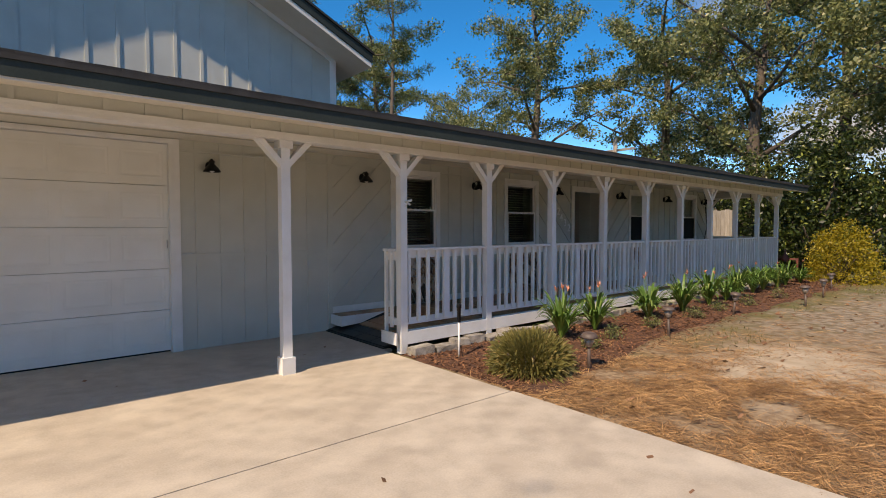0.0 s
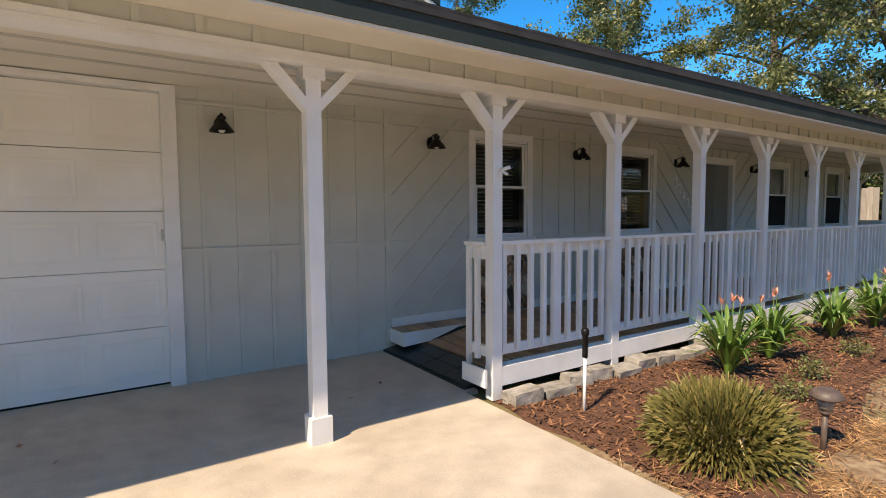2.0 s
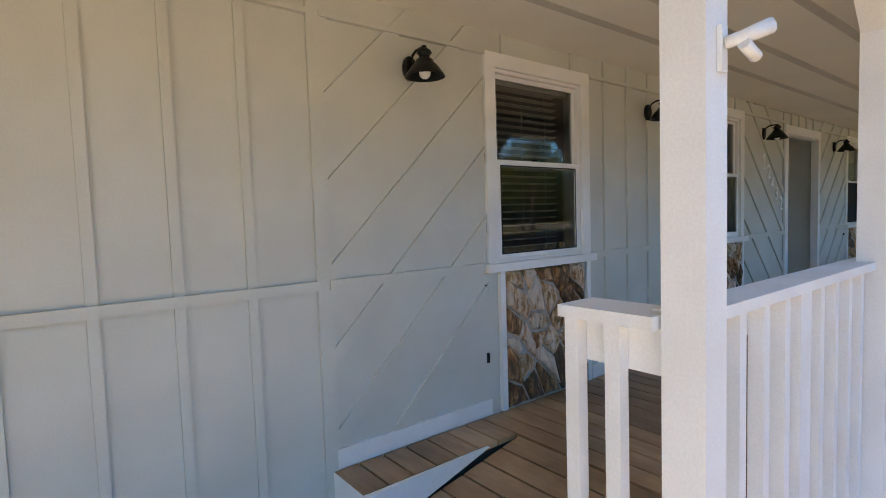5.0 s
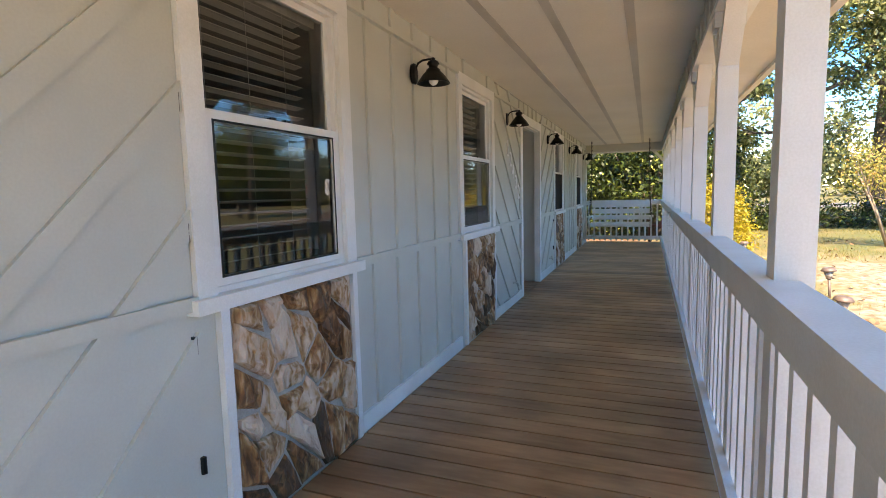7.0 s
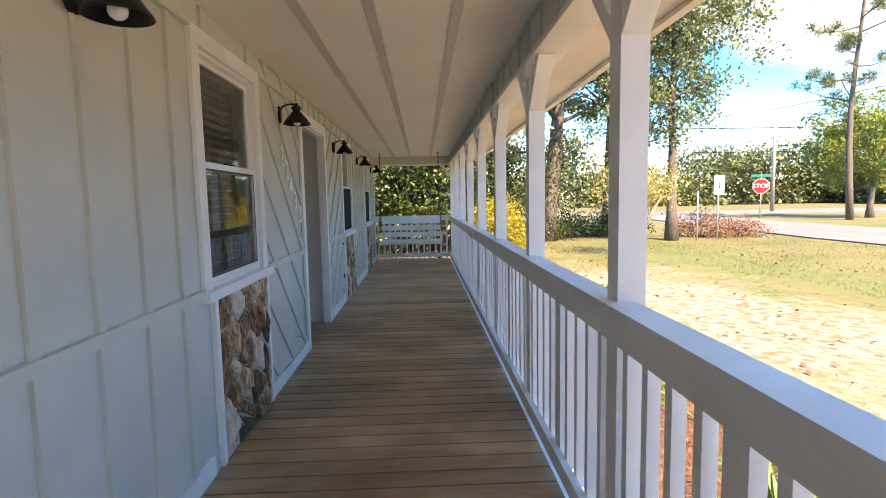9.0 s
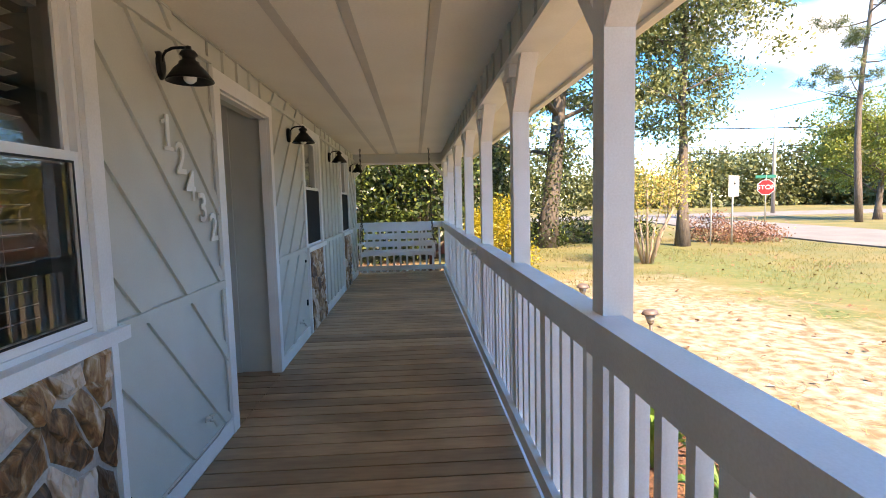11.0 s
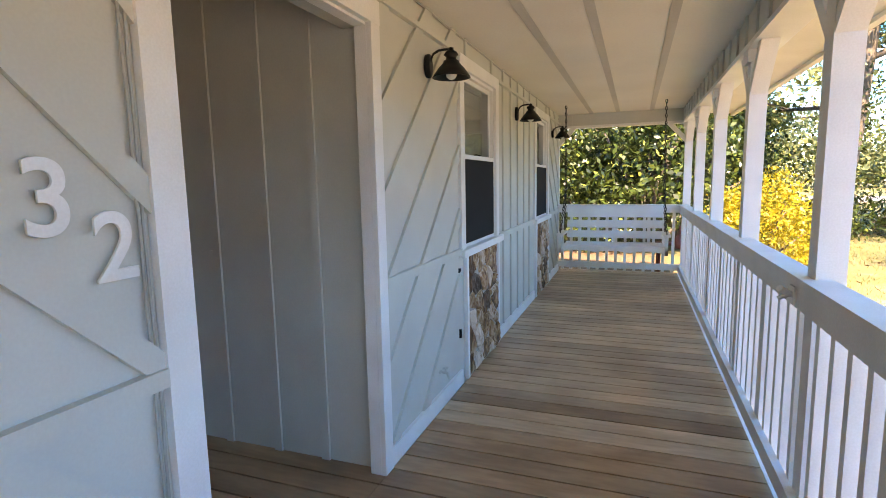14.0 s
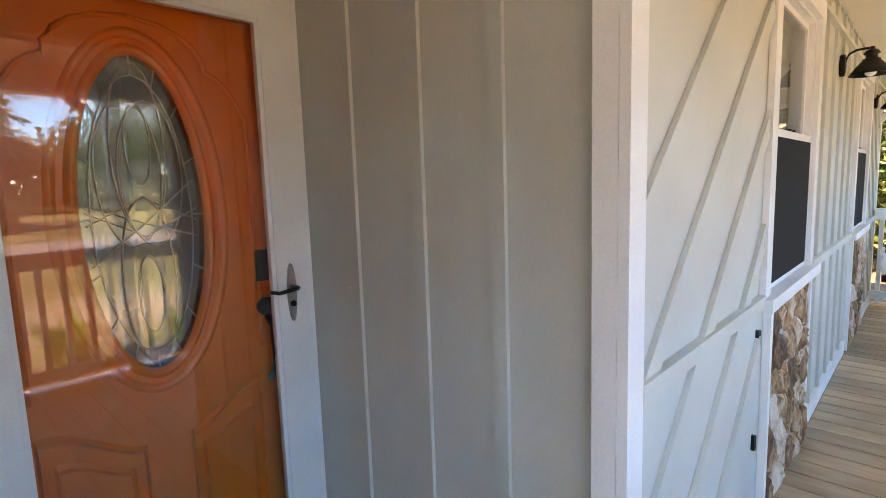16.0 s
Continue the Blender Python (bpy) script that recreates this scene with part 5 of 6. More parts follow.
tree((33.0, 1.0, GZ), 17.0, 4.0, 6.0, 0.45, 18, "tall oak with an uneven crown", limbs=14, subs=7, per=84)
tree((17.0, 23.0, GZ), 15.5, 3.0, 4.8, 0.3, 19, "dense oak behind the roof", limbs=13, subs=6, per=85)
tree((26.0, 24.0, GZ), 12.5, 2.5, 4.8, 0.3, 20, "dense low oak behind the roof", limbs=12, subs=6, per=85)
pine((15.2, 19.0, GZ), 17.5, 3, "tall slash pine behind the house", 0.4, radius=3.4, per=90)
tree((13.5, 26.0, GZ), 14.0, 2.5, 5.0, 0.3, 21, "dense oak behind the garage", limbs=13, subs=6, per=80)
pine((11.5, 24.0, GZ), 17.0, 4, "round-topped pine behind the garage", 0.4, radius=3.2, per=90)
pine((31.5, -25.8, GZ - 0.03), 17.0, 5, "tall slash pine beside the street", 0.38, radius=3.8, per=130)
tree((33.5, -29.0, GZ - 0.03), 7.0, 1.6, 3.6, 0.2, 22, "low bright yellow-green tree beside the street", leaf=HEDGEBRIGHT, limbs=12, subs=6, per=60)
shrub("hedge_shrub", (19.3, 0.9, GZ), 1.7, 2.4, 4.2, 31, "dense dark-green shrub hedge beyond the porch end", HEDGELEAF, 300, (0.10, 0.2), per=44, spread=0.17, low=-0.05)
shrub("hedge_shrub", (19.0, -1.4, GZ), 1.9, 2.0, 5.2, 32, "tall dark-green shrub at the yard's edge", HEDGELEAF, 330, (0.10, 0.2), per=44, spread=0.18, low=0.12)
shrub("hedge_shrub", (18.6, 4.6, GZ), 1.8, 2.6, 4.4, 33, "dense dark-green shrub behind the house end", HEDGELEAF, 700, (0.10, 0.2), per=30, spread=0.24, low=-0.1)
shrub("hedge_shrub", (22.8, -3.0, GZ), 2.0, 2.0, 4.4, 34, "dark leafy shrub under the oaks", HEDGELEAF, 600, (0.1, 0.2), per=30, spread=0.26, low=-0.1)
shrub("yellow_shrub", (15.3, -2.95, GZ), 0.86, 0.86, 1.62, 35, "rounded shrub with bright yellow leaves", YELLOWLEAF, 1100, (0.04, 0.085), per=13, spread=0.07, low=-0.3, hollow=0.62)
for i, (x, y, r, hh) in enumerate(((22.4, -5.2, 1.1, 0.9), (23.0, -6.8, 1.2, 0.95), (23.6, -8.4, 1.1, 0.9), (22.0, -3.9, 1.0, 1.0), (24.6, -10.0, 1.0, 0.7))):
    shrub("fern_clump", (x, y, GZ - 0.03), r, r, hh, 50 + i, "green fern clump under the oaks", HEDGELEAF, 130, (0.12, 0.28), per=9, spread=0.16, ratio=0.25)
for i, (x, y, r, hh) in enumerate(((21.7, -11.7, 1.3, 1.0), (21.9, -13.2, 1.2, 0.7))):
    shrub("russet_shrub", (x, y, GZ - 0.03), r, r, hh, 60 + i, "dry russet shrub beside the street sign", REDLEAF, 230, (0.06, 0.12), per=9, spread=0.12)


def crepe_myrtle(base):
    rng = random.Random(8)
    t = thing("crepe_myrtle", "small multi-stemmed tree with thin autumn leaves", "tree", "yard trees", at=base)
    tips = []
    for k in range(7):
        a = k * 0.9
        p0, p1 = Vector((math.cos(a) * 0.06, math.sin(a) * 0.06, -0.1)), Vector((math.cos(a) * 0.35, math.sin(a) * 0.35, 0.8))
        p2 = Vector((math.cos(a) * 0.8, math.sin(a) * 0.8, rng.uniform(1.5, 2.1)))
        bm = bmesh.new()
        tube(bm, [p0, p1, p2], [0.042, 0.028, 0.012], 6)
        tw = bmesh.new()
        for q in range(6):
            s = p1.lerp(p2, rng.uniform(0.3, 1))
            e = s + Vector((rng.gauss(0, 0.35), rng.gauss(0, 0.35), rng.uniform(0.3, 1.0)))
            tube(tw, [s, e], [0.011, 0.003], 4)
            tips += [e, s.lerp(e, 0.6)]
        part("stem", bm, PALEBARK, t)
        tagged(part("twigs", tw, PALEBARK, t), kind="stuff")
    o = new("crown", leaf_mesh("crown", tips, 0.2, 34, (0.05, 0.1), leaf_mat("thin_autumn_leaf", (0.22, 0.24, 0.06), (0.42, 0.34, 0.08), (0.55, 0.28, 0.08), 0.3), 8))
    o.parent = t


crepe_myrtle((16.05, -6.78, GZ - 0.01))


def far_woods():
    """The tree line beyond the streets and round the lot, as one leafy mass."""
    rng = np.random.default_rng(77)
    pts = []
    for _ in range(2600):
        a = rng.uniform(-100, 100)
        x, y = 82 + rng.uniform(-6, 14), a
        pts.append((x, y, rng.uniform(0, 1) ** 0.8 * (6.0 + 2.5 * math.sin(a * 0.21) + 2 * math.sin(a * 0.53 + 1))))
    for _ in range(1500):
        a = rng.uniform(-70, 100)
        pts.append((a, 62 + rng.uniform(0, 14), rng.uniform(0, 1) ** 0.8 * (10 + 3 * math.sin(a * 0.3))))
    for _ in range(2600):
        a = rng.uniform(-90, 85)
        pts.append((a, -62 - rng.uniform(0, 12), rng.uniform(0, 1) ** 0.8 * (10 + 3 * math.sin(a * 0.25) + 2 * math.sin(a * 0.6))))
    for _ in range(900):
        a = rng.uniform(-60, 60)
        pts.append((-70 - rng.uniform(0, 12), a, rng.uniform(0, 1) * (10 + 3 * math.sin(a * 0.3))))
    me = leaf_mesh("woods", pts, 1.0, 44, (0.4, 0.85), WOODSLEAF, 9, 0.8, ratio=0.6)
    tagged(new("woods", me), "distant line of green woods", "woods", kind="stuff")


far_woods()


# ---- wall lamps ----
def wall_lamp():
    t = thing("wall_lamp", "black barn-style wall lamp with a bare white bulb", "wall lamp", "porch wall lamps", at=(0, 0, 2))
    rot = Matrix.Rotation(radians(90), 3, "X")
    bm = bmesh.new()
    lathe(bm, [(0.05, -0.012), (0.052, 0.004), (0.048, 0.012), (0.03, 0.016)], (0, -0.014, 0), 20, Matrix.Diagonal((0.8, 1, 1.25)).to_3x3() @ rot)
    part("backplate", bm, BLACK, t)
    bm = bmesh.new()
    arc = [(0, -0.02, 0.0), (0, -0.03, 0.035), (0, -0.045, 0.062), (0, -0.075, 0.076), (0, -0.115, 0.078), (0, -0.145, 0.076)]
    tube(bm, arc, 0.007, 8)
    part("arm", bm, BLACK, t)
    bm = bmesh.new()
    prof = [(0.004, 0.086), (0.014, 0.082), (0.014, 0.07), (0.03, 0.062), (0.04, 0.045), (0.028, 0.036), (0.028, 0.022), (0.042, 0.014), (0.046, 0.002), (0.07, -0.022), (0.098, -0.062), (0.103, -0.072), (0.099, -0.072), (0.066, -0.024), (0.04, 0.0), (0.012, 0.002)]
    lathe(bm, prof, (0, -0.145, 0), 28)
    part("shade", bm, BLACK, t)
    bm = bmesh.new()
    lathe(bm, [(0.012, -0.005), (0.014, -0.02), (0.026, -0.036), (0.03, -0.053), (0.026, -0.069), (0.014, -0.08), (0.003, -0.083)], (0, -0.145, 0), 18)
    part("bulb", bm, BULB, t)
    return t


lamp = wall_lamp()
lamp.matrix_world = Matrix.Translation((-0.555, 0, 1.995))
for x in (1.622, 3.938, 6.235, 8.64, 10.89, 13.16):
    copy_thing(lamp, Matrix.Translation((x, 0, 1.995)))


# ---- house number ----
for ch, x, z in (("1", 6.263, 1.70), ("2", 6.38, 1.586), ("4", 6.475, 1.457), ("3", 6.605, 1.347), ("2", 6.738, 1.236)):
    cu = bpy.data.curves.new("house_number", "FONT")
    cu.body, cu.size, cu.extrude, cu.bevel_depth, cu.align_x, cu.align_y = ch, 0.215, 0.003, 0.0008, "CENTER", "CENTER"
    cu.offset = 0.002
    cu.materials.append(WHITE)
    o = new("house_number", cu)
    o.matrix_world = pose(x, -0.016, z, 90, 0, 0)
    tagged(o, "white metal house number %s screwed to the siding" % ch, "house number", "house number digits")


one = scene.objects["house_number"]
bm = bmesh.new()
box(bm, -0.04, -0.004, -0.003, 0.003, 0.05, 0.066, Matrix.Rotation(radians(-18), 4, "Y"))
for bar in (boxes([(-0.042, 0.046, -0.003, 0.003, -0.079, -0.062)], 0.002), bm):
    o = new("serif", mesh_of("serif", bar, WHITE))
    o.parent, o.matrix_parent_inverse, o.matrix_basis = one, Matrix.Identity(4), pose(0, 0, 0, -90, 0, 0)


# ---- cables, tap, porch clutter ----
def cable(name, pts, r, material, label):
    bm = bmesh.new()
    tube(bm, pts, r, 6)
    return solid(name, bm, material, label, "cable")


CABLE = mat("painted_cable", (0.42, 0.42, 0.38), (0.36, 0.36, 0.33), rough=0.5, scale=10, fine=80, bump=0.05)
rng = random.Random(2)
for dx in (0.0, 0.014):
    pts = [(6.815 - dx + rng.uniform(-0.003, 0.003), -0.012, 2.28 - 0.09 * i) for i in range(25)]
    cable("cable", pts + [(6.78 - dx, -0.012, 0.11), (6.6 - dx, -0.028, 0.104), (6.2, -0.03, 0.106), (6.0, -0.03, 0.11)], 0.004, CABLE, "thin painted cable clipped beside the entry casing")
cable("cable", [(5.8 + 0.4 * i, -0.012, 2.285 + 0.004 * math.sin(i * 2.1)) for i in range(20)], 0.006, CABLE, "thin painted cable along the top of the wall")


def tap(x, z):
    bm = bmesh.new()
    rot = Matrix.Rotation(radians(90), 3, "X")
    lathe(bm, [(0.02, 0), (0.02, 0.006), (0.011, 0.008), (0.011, 0.05)], (0, 0, 0), 14, rot)
    tube(bm, [(0, -0.03, 0), (0.004, -0.06, -0.005), (0.004, -0.08, -0.045)], [0.012, 0.012, 0.013], 10)
    tube(bm, [(0, -0.045, 0), (0, -0.05, 0.035)], 0.006, 8)
    lathe(bm, [(0.022, 0), (0.022, 0.007)], (0, -0.05, 0.035), 10)
    o = solid("garden_tap", bm, SIDING, "grey-green painted garden tap on the wall", "tap")
    o.location, o.scale = (x, -0.014, z), (0.75, 0.75, 0.75)


tap(8.72, 0.235)
tap(6.47, 0.24)
o = solid("doorbell", boxes([(-0.008, 0.0, -0.012, 0.012, -0.02, 0.02)], 0.003), SIDING, "small wired doorbell stub on the alcove wall", "doorbell")
o.location = (ALCOVE_R - 0.001, 0.97, 1.02)


# ---- leftover shutter hinges ----
hinge = boxes([(-0.007, 0.007, -0.012, 0.0, -0.03, 0.03)], 0.002)
tube(hinge, [(0.004, -0.012, -0.03), (0.004, -0.012, 0.03)], 0.004, 6)
hinge = mesh_of("shutter_hinge", hinge, BLACK)
for x in (WINDOWS[0][0] - 0.014, WINDOWS[2][0] - 0.014):
    for z in (1.955, 1.552, 1.14, 0.768, 0.352):
        o = tagged(new("shutter_hinge", hinge), "small black leftover hinge beside the window trim", "hinge", "leftover hinges")
        o.location = (x, -0.001, z)


# ---- porch swing ----
def swing():
    t = thing("porch_swing", "white slatted bench swing hanging on chains", "porch swing", at=(13.16, -0.82, 0.40))
    w = 0.62
    # back, leaning away
    lean = Matrix.Translation((0.14, 0, 0.08)) @ Matrix.Rotation(radians(12), 4, "Y")
    for z0, z1 in ((0.37, 0.525), (0.225, 0.33), (0.085, 0.185)):
        bm = bmesh.new()
        box(bm, -0.011, 0.011, -w, w, z0, z1, lean)
        soften(bm, 0.004)
        part("back_slat", bm, WHITE, t)
    for y in (-0.45, 0.0, 0.45):
        bm = bmesh.new()
        box(bm, 0.0115, 0.045, y - 0.02, y + 0.02, -0.02, 0.50, lean)
        soften(bm, 0.004)
        part("back_brace", bm, WHITE, t)
    for k in range(5):
        x = -0.30 + k * 0.092
        part("seat_slat", boxes([(x, x + 0.08, -w, w, 0.085 + 0.006 * (2 - k) ** 2 * 0.3, 0.105 + 0.006 * (2 - k) ** 2 * 0.3)], 0.004), WHITE, t)
    bm = bmesh.new()
    top = [(-w, 0.10), (w, 0.10)]
    low = []
    for i in range(33):
        u = i / 32
        y = w - 2 * w * u
        low.append((y, 0.02 + 0.03 * abs(math.sin(u * math.pi * 3)) ** 0.7))
    prism(bm, top + low, "x", -0.325, -0.303)
    part("front_apron", bm, WHITE, t, "scalloped white front board")
    part("rear_rail", boxes([(0.125, 0.16, -w, w, 0.0, 0.084)], 0.004), WHITE, t)
    for s in (-1, 1):
        y = s * (w + 0.03)
        part("arm", boxes([(-0.34, 0.17, y - 0.045, y + 0.045, 0.235, 0.26)], 0.01), WHITE, t)
        part("arm_post", boxes([(-0.32, -0.26, y - 0.018, y + 0.018, 0.0, 0.234)], 0.005), WHITE, t)
        part("side_rail", boxes([(-0.32, 0.17, y - 0.017, y + 0.017, 0.0, 0.07)], 0.004), WHITE, t)
        bm = bmesh.new()
        pts_main = [Vector((-0.33, y - s * 0.06, 1.9)), Vector((-0.1, y - s * 0.04, 0.85))]
        runs = [pts_main, [pts_main[1], Vector((0.16, y - s * 0.0, 0.262))], [pts_main[1], Vector((-0.29, y - s * 0.0, 0.262))]]
        for a, b in runs:
            d = b - a
            n = int(d.length / 0.042)
            for i in range(n):
                c = a + d * ((i + 0.5) / n)
                u = d.normalized()
                v = u.cross(Vector((0, 1, 0)) if i % 2 else Vector((1, 0.3, 0))).normalized()
                ring = [c + u * 0.024 * math.cos(q) + v * 0.011 * math.sin(q) for q in [2 * math.pi * k / 8 for k in range(9)]]
                tube(bm, ring, 0.006, 4, False)
        part("chain", bm, BLACK, t, "dark steel hanging chain")


swing()


# ---- bed edging, lights, plants ----
def edging():
    rng = random.Random(12)
    x = 1.12
    metas = []
    for v in range(4):
        bm = bmesh.new()
        box(bm, -0.15, 0.15, -0.10, 0.10, 0, 0.15)
        soften(bm, 0.016)
        bmesh.ops.subdivide_edges(bm, edges=[e for e in bm.edges if e.calc_length() > 0.08], cuts=3, use_grid_fill=True)
        for q in bm.verts:
            q.co += Vector((noise.noise(q.co * 14 + Vector((v, 0, 0))), noise.noise(q.co * 14 + Vector((0, v, 5))), noise.noise(q.co * 14 + Vector((9, 0, v))))) * 0.010
        metas.append(mesh_of("edging_block", bm, BLOCK))
    i = 0
    while x < 13.4:
        o = new("edging_block", metas[i % 4])
        w = rng.uniform(0.78, 1.1)
        o.matrix_world = pose(x + 0.15 * w, -1.90 + rng.uniform(-0.03, 0.03) - (0.05 if x < 1.7 else 0), GROUND_Z - 0.035 + rng.uniform(-0.02, 0.015), rng.uniform(-5, 5), rng.uniform(-4, 4), rng.uniform(-12, 12)) @ Matrix.Diagonal((w, rng.uniform(0.75, 1.05), rng.uniform(0.7, 0.98), 1))
        tagged(o, "rough pale concrete edging block beside the porch", "edging block", "edging blocks")
        x += 0.3 * w + rng.uniform(0.01, 0.06)
        i += 1


edging()


def path_light():
    t = thing("path_light", "bronze plastic solar path light on a stake", "path light", "solar path lights", at=(0, 0, 0))
    BR = mat("bronze_plastic", (0.13, 0.095, 0.08), (0.09, 0.065, 0.055), rough=0.5, scale=20, fine=90, bump=0.05)
    LENS = mat("clear_ribbed_plastic", (0.42, 0.36, 0.32), (0.30, 0.26, 0.23), rough=0.25, scale=40, fine=90, bump=0.1)
    bm = bmesh.new()
    tube(bm, [(0, 0, -0.06), (0, 0, 0.2)], 0.014, 10)
    lathe(bm, [(0.02, 0.19), (0.03, 0.205), (0.03, 0.212)], seg=14)
    part("stake", bm, BR, t)
    bm = bmesh.new()
    lathe(bm, [(0.03, 0.212), (0.052, 0.285)], seg=16)
    part("lens", bm, LENS, t)
    bm = bmesh.new()
    lathe(bm, [(0.074, 0.283), (0.076, 0.292), (0.06, 0.315), (0.045, 0.325)], seg=16)
    part("cap", bm, BR, t)
    return t


pl = path_light()
spots = [(2.22, -3.6), (4.58, -3.3), (7.09, -3.2), (9.2, -3.7), (11.05, -3.53), (12.9, -3.25)]
pl.matrix_world = pose(*spots[0], GROUND_Z + 0.01, 2, -3, 0) @ Matrix.Scale(1.2, 4)
for i, (x, y) in enumerate(spots[1:]):
    copy_thing(pl, pose(x, y, GROUND_Z + 0.01, (-3, 4, 2, -2, 3)[i], (2, -3, 4, 1, -2)[i], 40 * i))


def stake():
    t = thing("standpipe", "white plastic pipe with a black capped top", "pipe", at=(1.49, -2.345, GROUND_Z))
    bm = bmesh.new()
    tube(bm, [(0, 0, -0.05), (0, 0, 0.42)], 0.013, 12)
    part("pipe", bm, WHITE, t)
    bm = bmesh.new()
    lathe(bm, [(0.02, 0.42), (0.021, 0.45), (0.022, 0.58), (0.028, 0.585), (0.03, 0.62), (0.022, 0.635)], seg=16)
    part("head", bm, BLACK, t, "black pipe head")


stake()


def lily(seed, tall, blooms):
    rng = random.Random(seed)
    bm = bmesh.new()
    def blade(a, reach, h, w, z0=0.0, bend=0.35):
        side = Vector((-math.sin(a), math.cos(a), 0))
        out = Vector((math.cos(a), math.sin(a), 0))
        prev = None
        for i in range(6):
            u = i / 5
            p = out * (reach * u ** 1.2 + 0.02) + Vector((0, 0, z0 + h * (u - bend * u ** 3)))
            ww = w * (0.35 + 1.3 * u) * (1 - u) ** 0.55 if i < 5 else 0.002
            fold = Vector((0, 0, ww * 0.35))
            q = [bm.verts.new(p + side * ww + fold), bm.verts.new(p), bm.verts.new(p - side * ww + fold)]
            if prev:
                bm.faces.new((prev[0], q[0], q[1], prev[1]))
                bm.faces.new((prev[1], q[1], q[2], prev[2]))
            prev = q
    for k in range(105):
        a = rng.uniform(0, 2 * math.pi)
        u = rng.random()
        blade(a, rng.uniform(0.14, 0.42), tall * rng.uniform(0.6, 1.3), rng.uniform(0.02, 0.034), rng.uniform(0, 0.16) * tall, rng.uniform(0.2, 0.75))
    return mesh_of("leaves", bm, SPIKELEAF)


LILIES = [lily(s, t, True) for s, t in ((1, 0.60), (2, 0.66), (3, 0.55))]


def lily_plant(i, x, y, scale, blooms):
    rng = random.Random(100 + i)
    t = thing("strap_leaf_plant", "green strap-leaved plant with coral flower spikes" if blooms else "green strap-leaved plant in the mulch bed", "plant", "strap-leaved plants", at=(x, y, GROUND_Z + 0.015))
    o = new("leaves", LILIES[i % 3])
    o.parent = t
    o.rotation_euler = (0, 0, rng.uniform(0, 6))
    o.scale = (scale, scale, scale * rng.uniform(0.9, 1.1))
    for b in range(blooms):
        a = rng.uniform(0, 6.3)
        bx, by, hz = math.cos(a) * 0.09, math.sin(a) * 0.09, scale * rng.uniform(0.58, 0.68)
        bm = bmesh.new()
        tube(bm, [(0, 0, 0.1), (bx * 0.6, by * 0.6, hz * 0.6), (bx, by, hz)], [0.006, 0.005, 0.004], 5)
        st = part("flower_stalk", bm, SPIKELEAF, t)
        bm = bmesh.new()
        for k in range(8):
            c = rng.uniform(0, 6.3)
            d = Vector((math.cos(c) * 0.035, math.sin(c) * 0.035, rng.uniform(0.03, 0.08)))
            s = Vector((-math.sin(c), math.cos(c), 0)) * 0.009
            o0 = Vector((bx, by, hz - 0.01 + 0.006 * k))
            vs = [bm.verts.new(p) for p in (o0, o0 + d * 0.5 + s, o0 + d, o0 + d * 0.5 - s)]
            bm.faces.new(vs)
        part("flower", bm, BLOOM, t, "coral bracts")
    return t


for i, (x, y, s, b) in enumerate(((3.2, -2.5, 1.0, 3), (4.05, -2.46, 0.95, 3), (5.6, -2.45, 1.05, 2), (6.65, -2.52, 1.05, 1), (7.85, -2.48, 1.0, 2), (8.8, -2.42, 1.0, 2), (9.55, -2.35, 1.05, 1), (10.6, -2.3, 1.0, 1), (11.4, -2.25, 1.05, 0), (12.2, -2.3, 1.0, 1), (13.0, -2.25, 1.0, 0), (14.0, -2.3, 0.9, 1))):
    lily_plant(i, x, y, s, b)


def needle_bush():
    rng = np.random.default_rng(6)
    t = thing("spiky_bush", "low rounded bush of upright yellow-green leaves", "bush", "shrubs", at=(1.66, -3.27, GROUND_Z))
    n = 9000
    a = rng.uniform(0, 2 * np.pi, n)
    r = np.sqrt(rng.uniform(0, 1, n))
    base = np.stack([np.cos(a) * r * 0.27, np.sin(a) * r * 0.27, np.full(n, 0.0)], 1)
    tipdir = np.stack([np.cos(a) * r * 0.62, np.sin(a) * r * 0.62, 1.0 - 0.45 * r ** 2], 1) + rng.normal(0, 0.5, (n, 3))
    tipdir /= np.linalg.norm(tipdir, axis=1, keepdims=True)
    start = base + tipdir * (rng.uniform(0, 1, (n, 1)) ** 0.6 * 0.40)
    start[:, 2] = np.abs(start[:, 2]) + 0.01
    L = rng.uniform(0.045, 0.10, (n, 1))
    side = np.cross(tipdir, rng.normal(0, 1, (n, 3)))
    side /= np.linalg.norm(side, axis=1, keepdims=True)
    w = rng.uniform(0.005, 0.012, (n, 1))
    tip = start + tipdir * L + np.stack([np.cos(a) * 0.03, np.sin(a) * 0.03, -0.02 * np.ones(n)], 1) * r[:, None]
    mid = (start + tip) / 2 + np.array([0, 0, 0.012])
    v = np.stack([start - side * w * 0.6, start + side * w * 0.6, mid + side * w, tip + side * w * 0.3, tip - side * w * 0.3, mid - side * w], 1).reshape(-1, 3)
    f = (np.arange(n)[:, None] * 6 + np.array([[0, 1, 2, 3, 4, 5]])).tolist()
    me = bpy.data.meshes.new("foliage")
    me.from_pydata(v.tolist(), [], f)
    me.materials.append(BUSHLEAF)
    o = new("foliage", me)
    o.parent = t
    o.scale = (0.71, 0.71, 1.0)
    bm = bmesh.new()
    for k in range(24):
        c = k * 2.4
        q = math.sqrt(k / 24)
        tube(bm, [(math.cos(c) * 0.1 * q, math.sin(c) * 0.1 * q, -0.03), (math.cos(c) * 0.4 * q, math.sin(c) * 0.35 * q, 0.25)], [0.012, 0.005], 5)
    part("stem", bm, BARK, t)


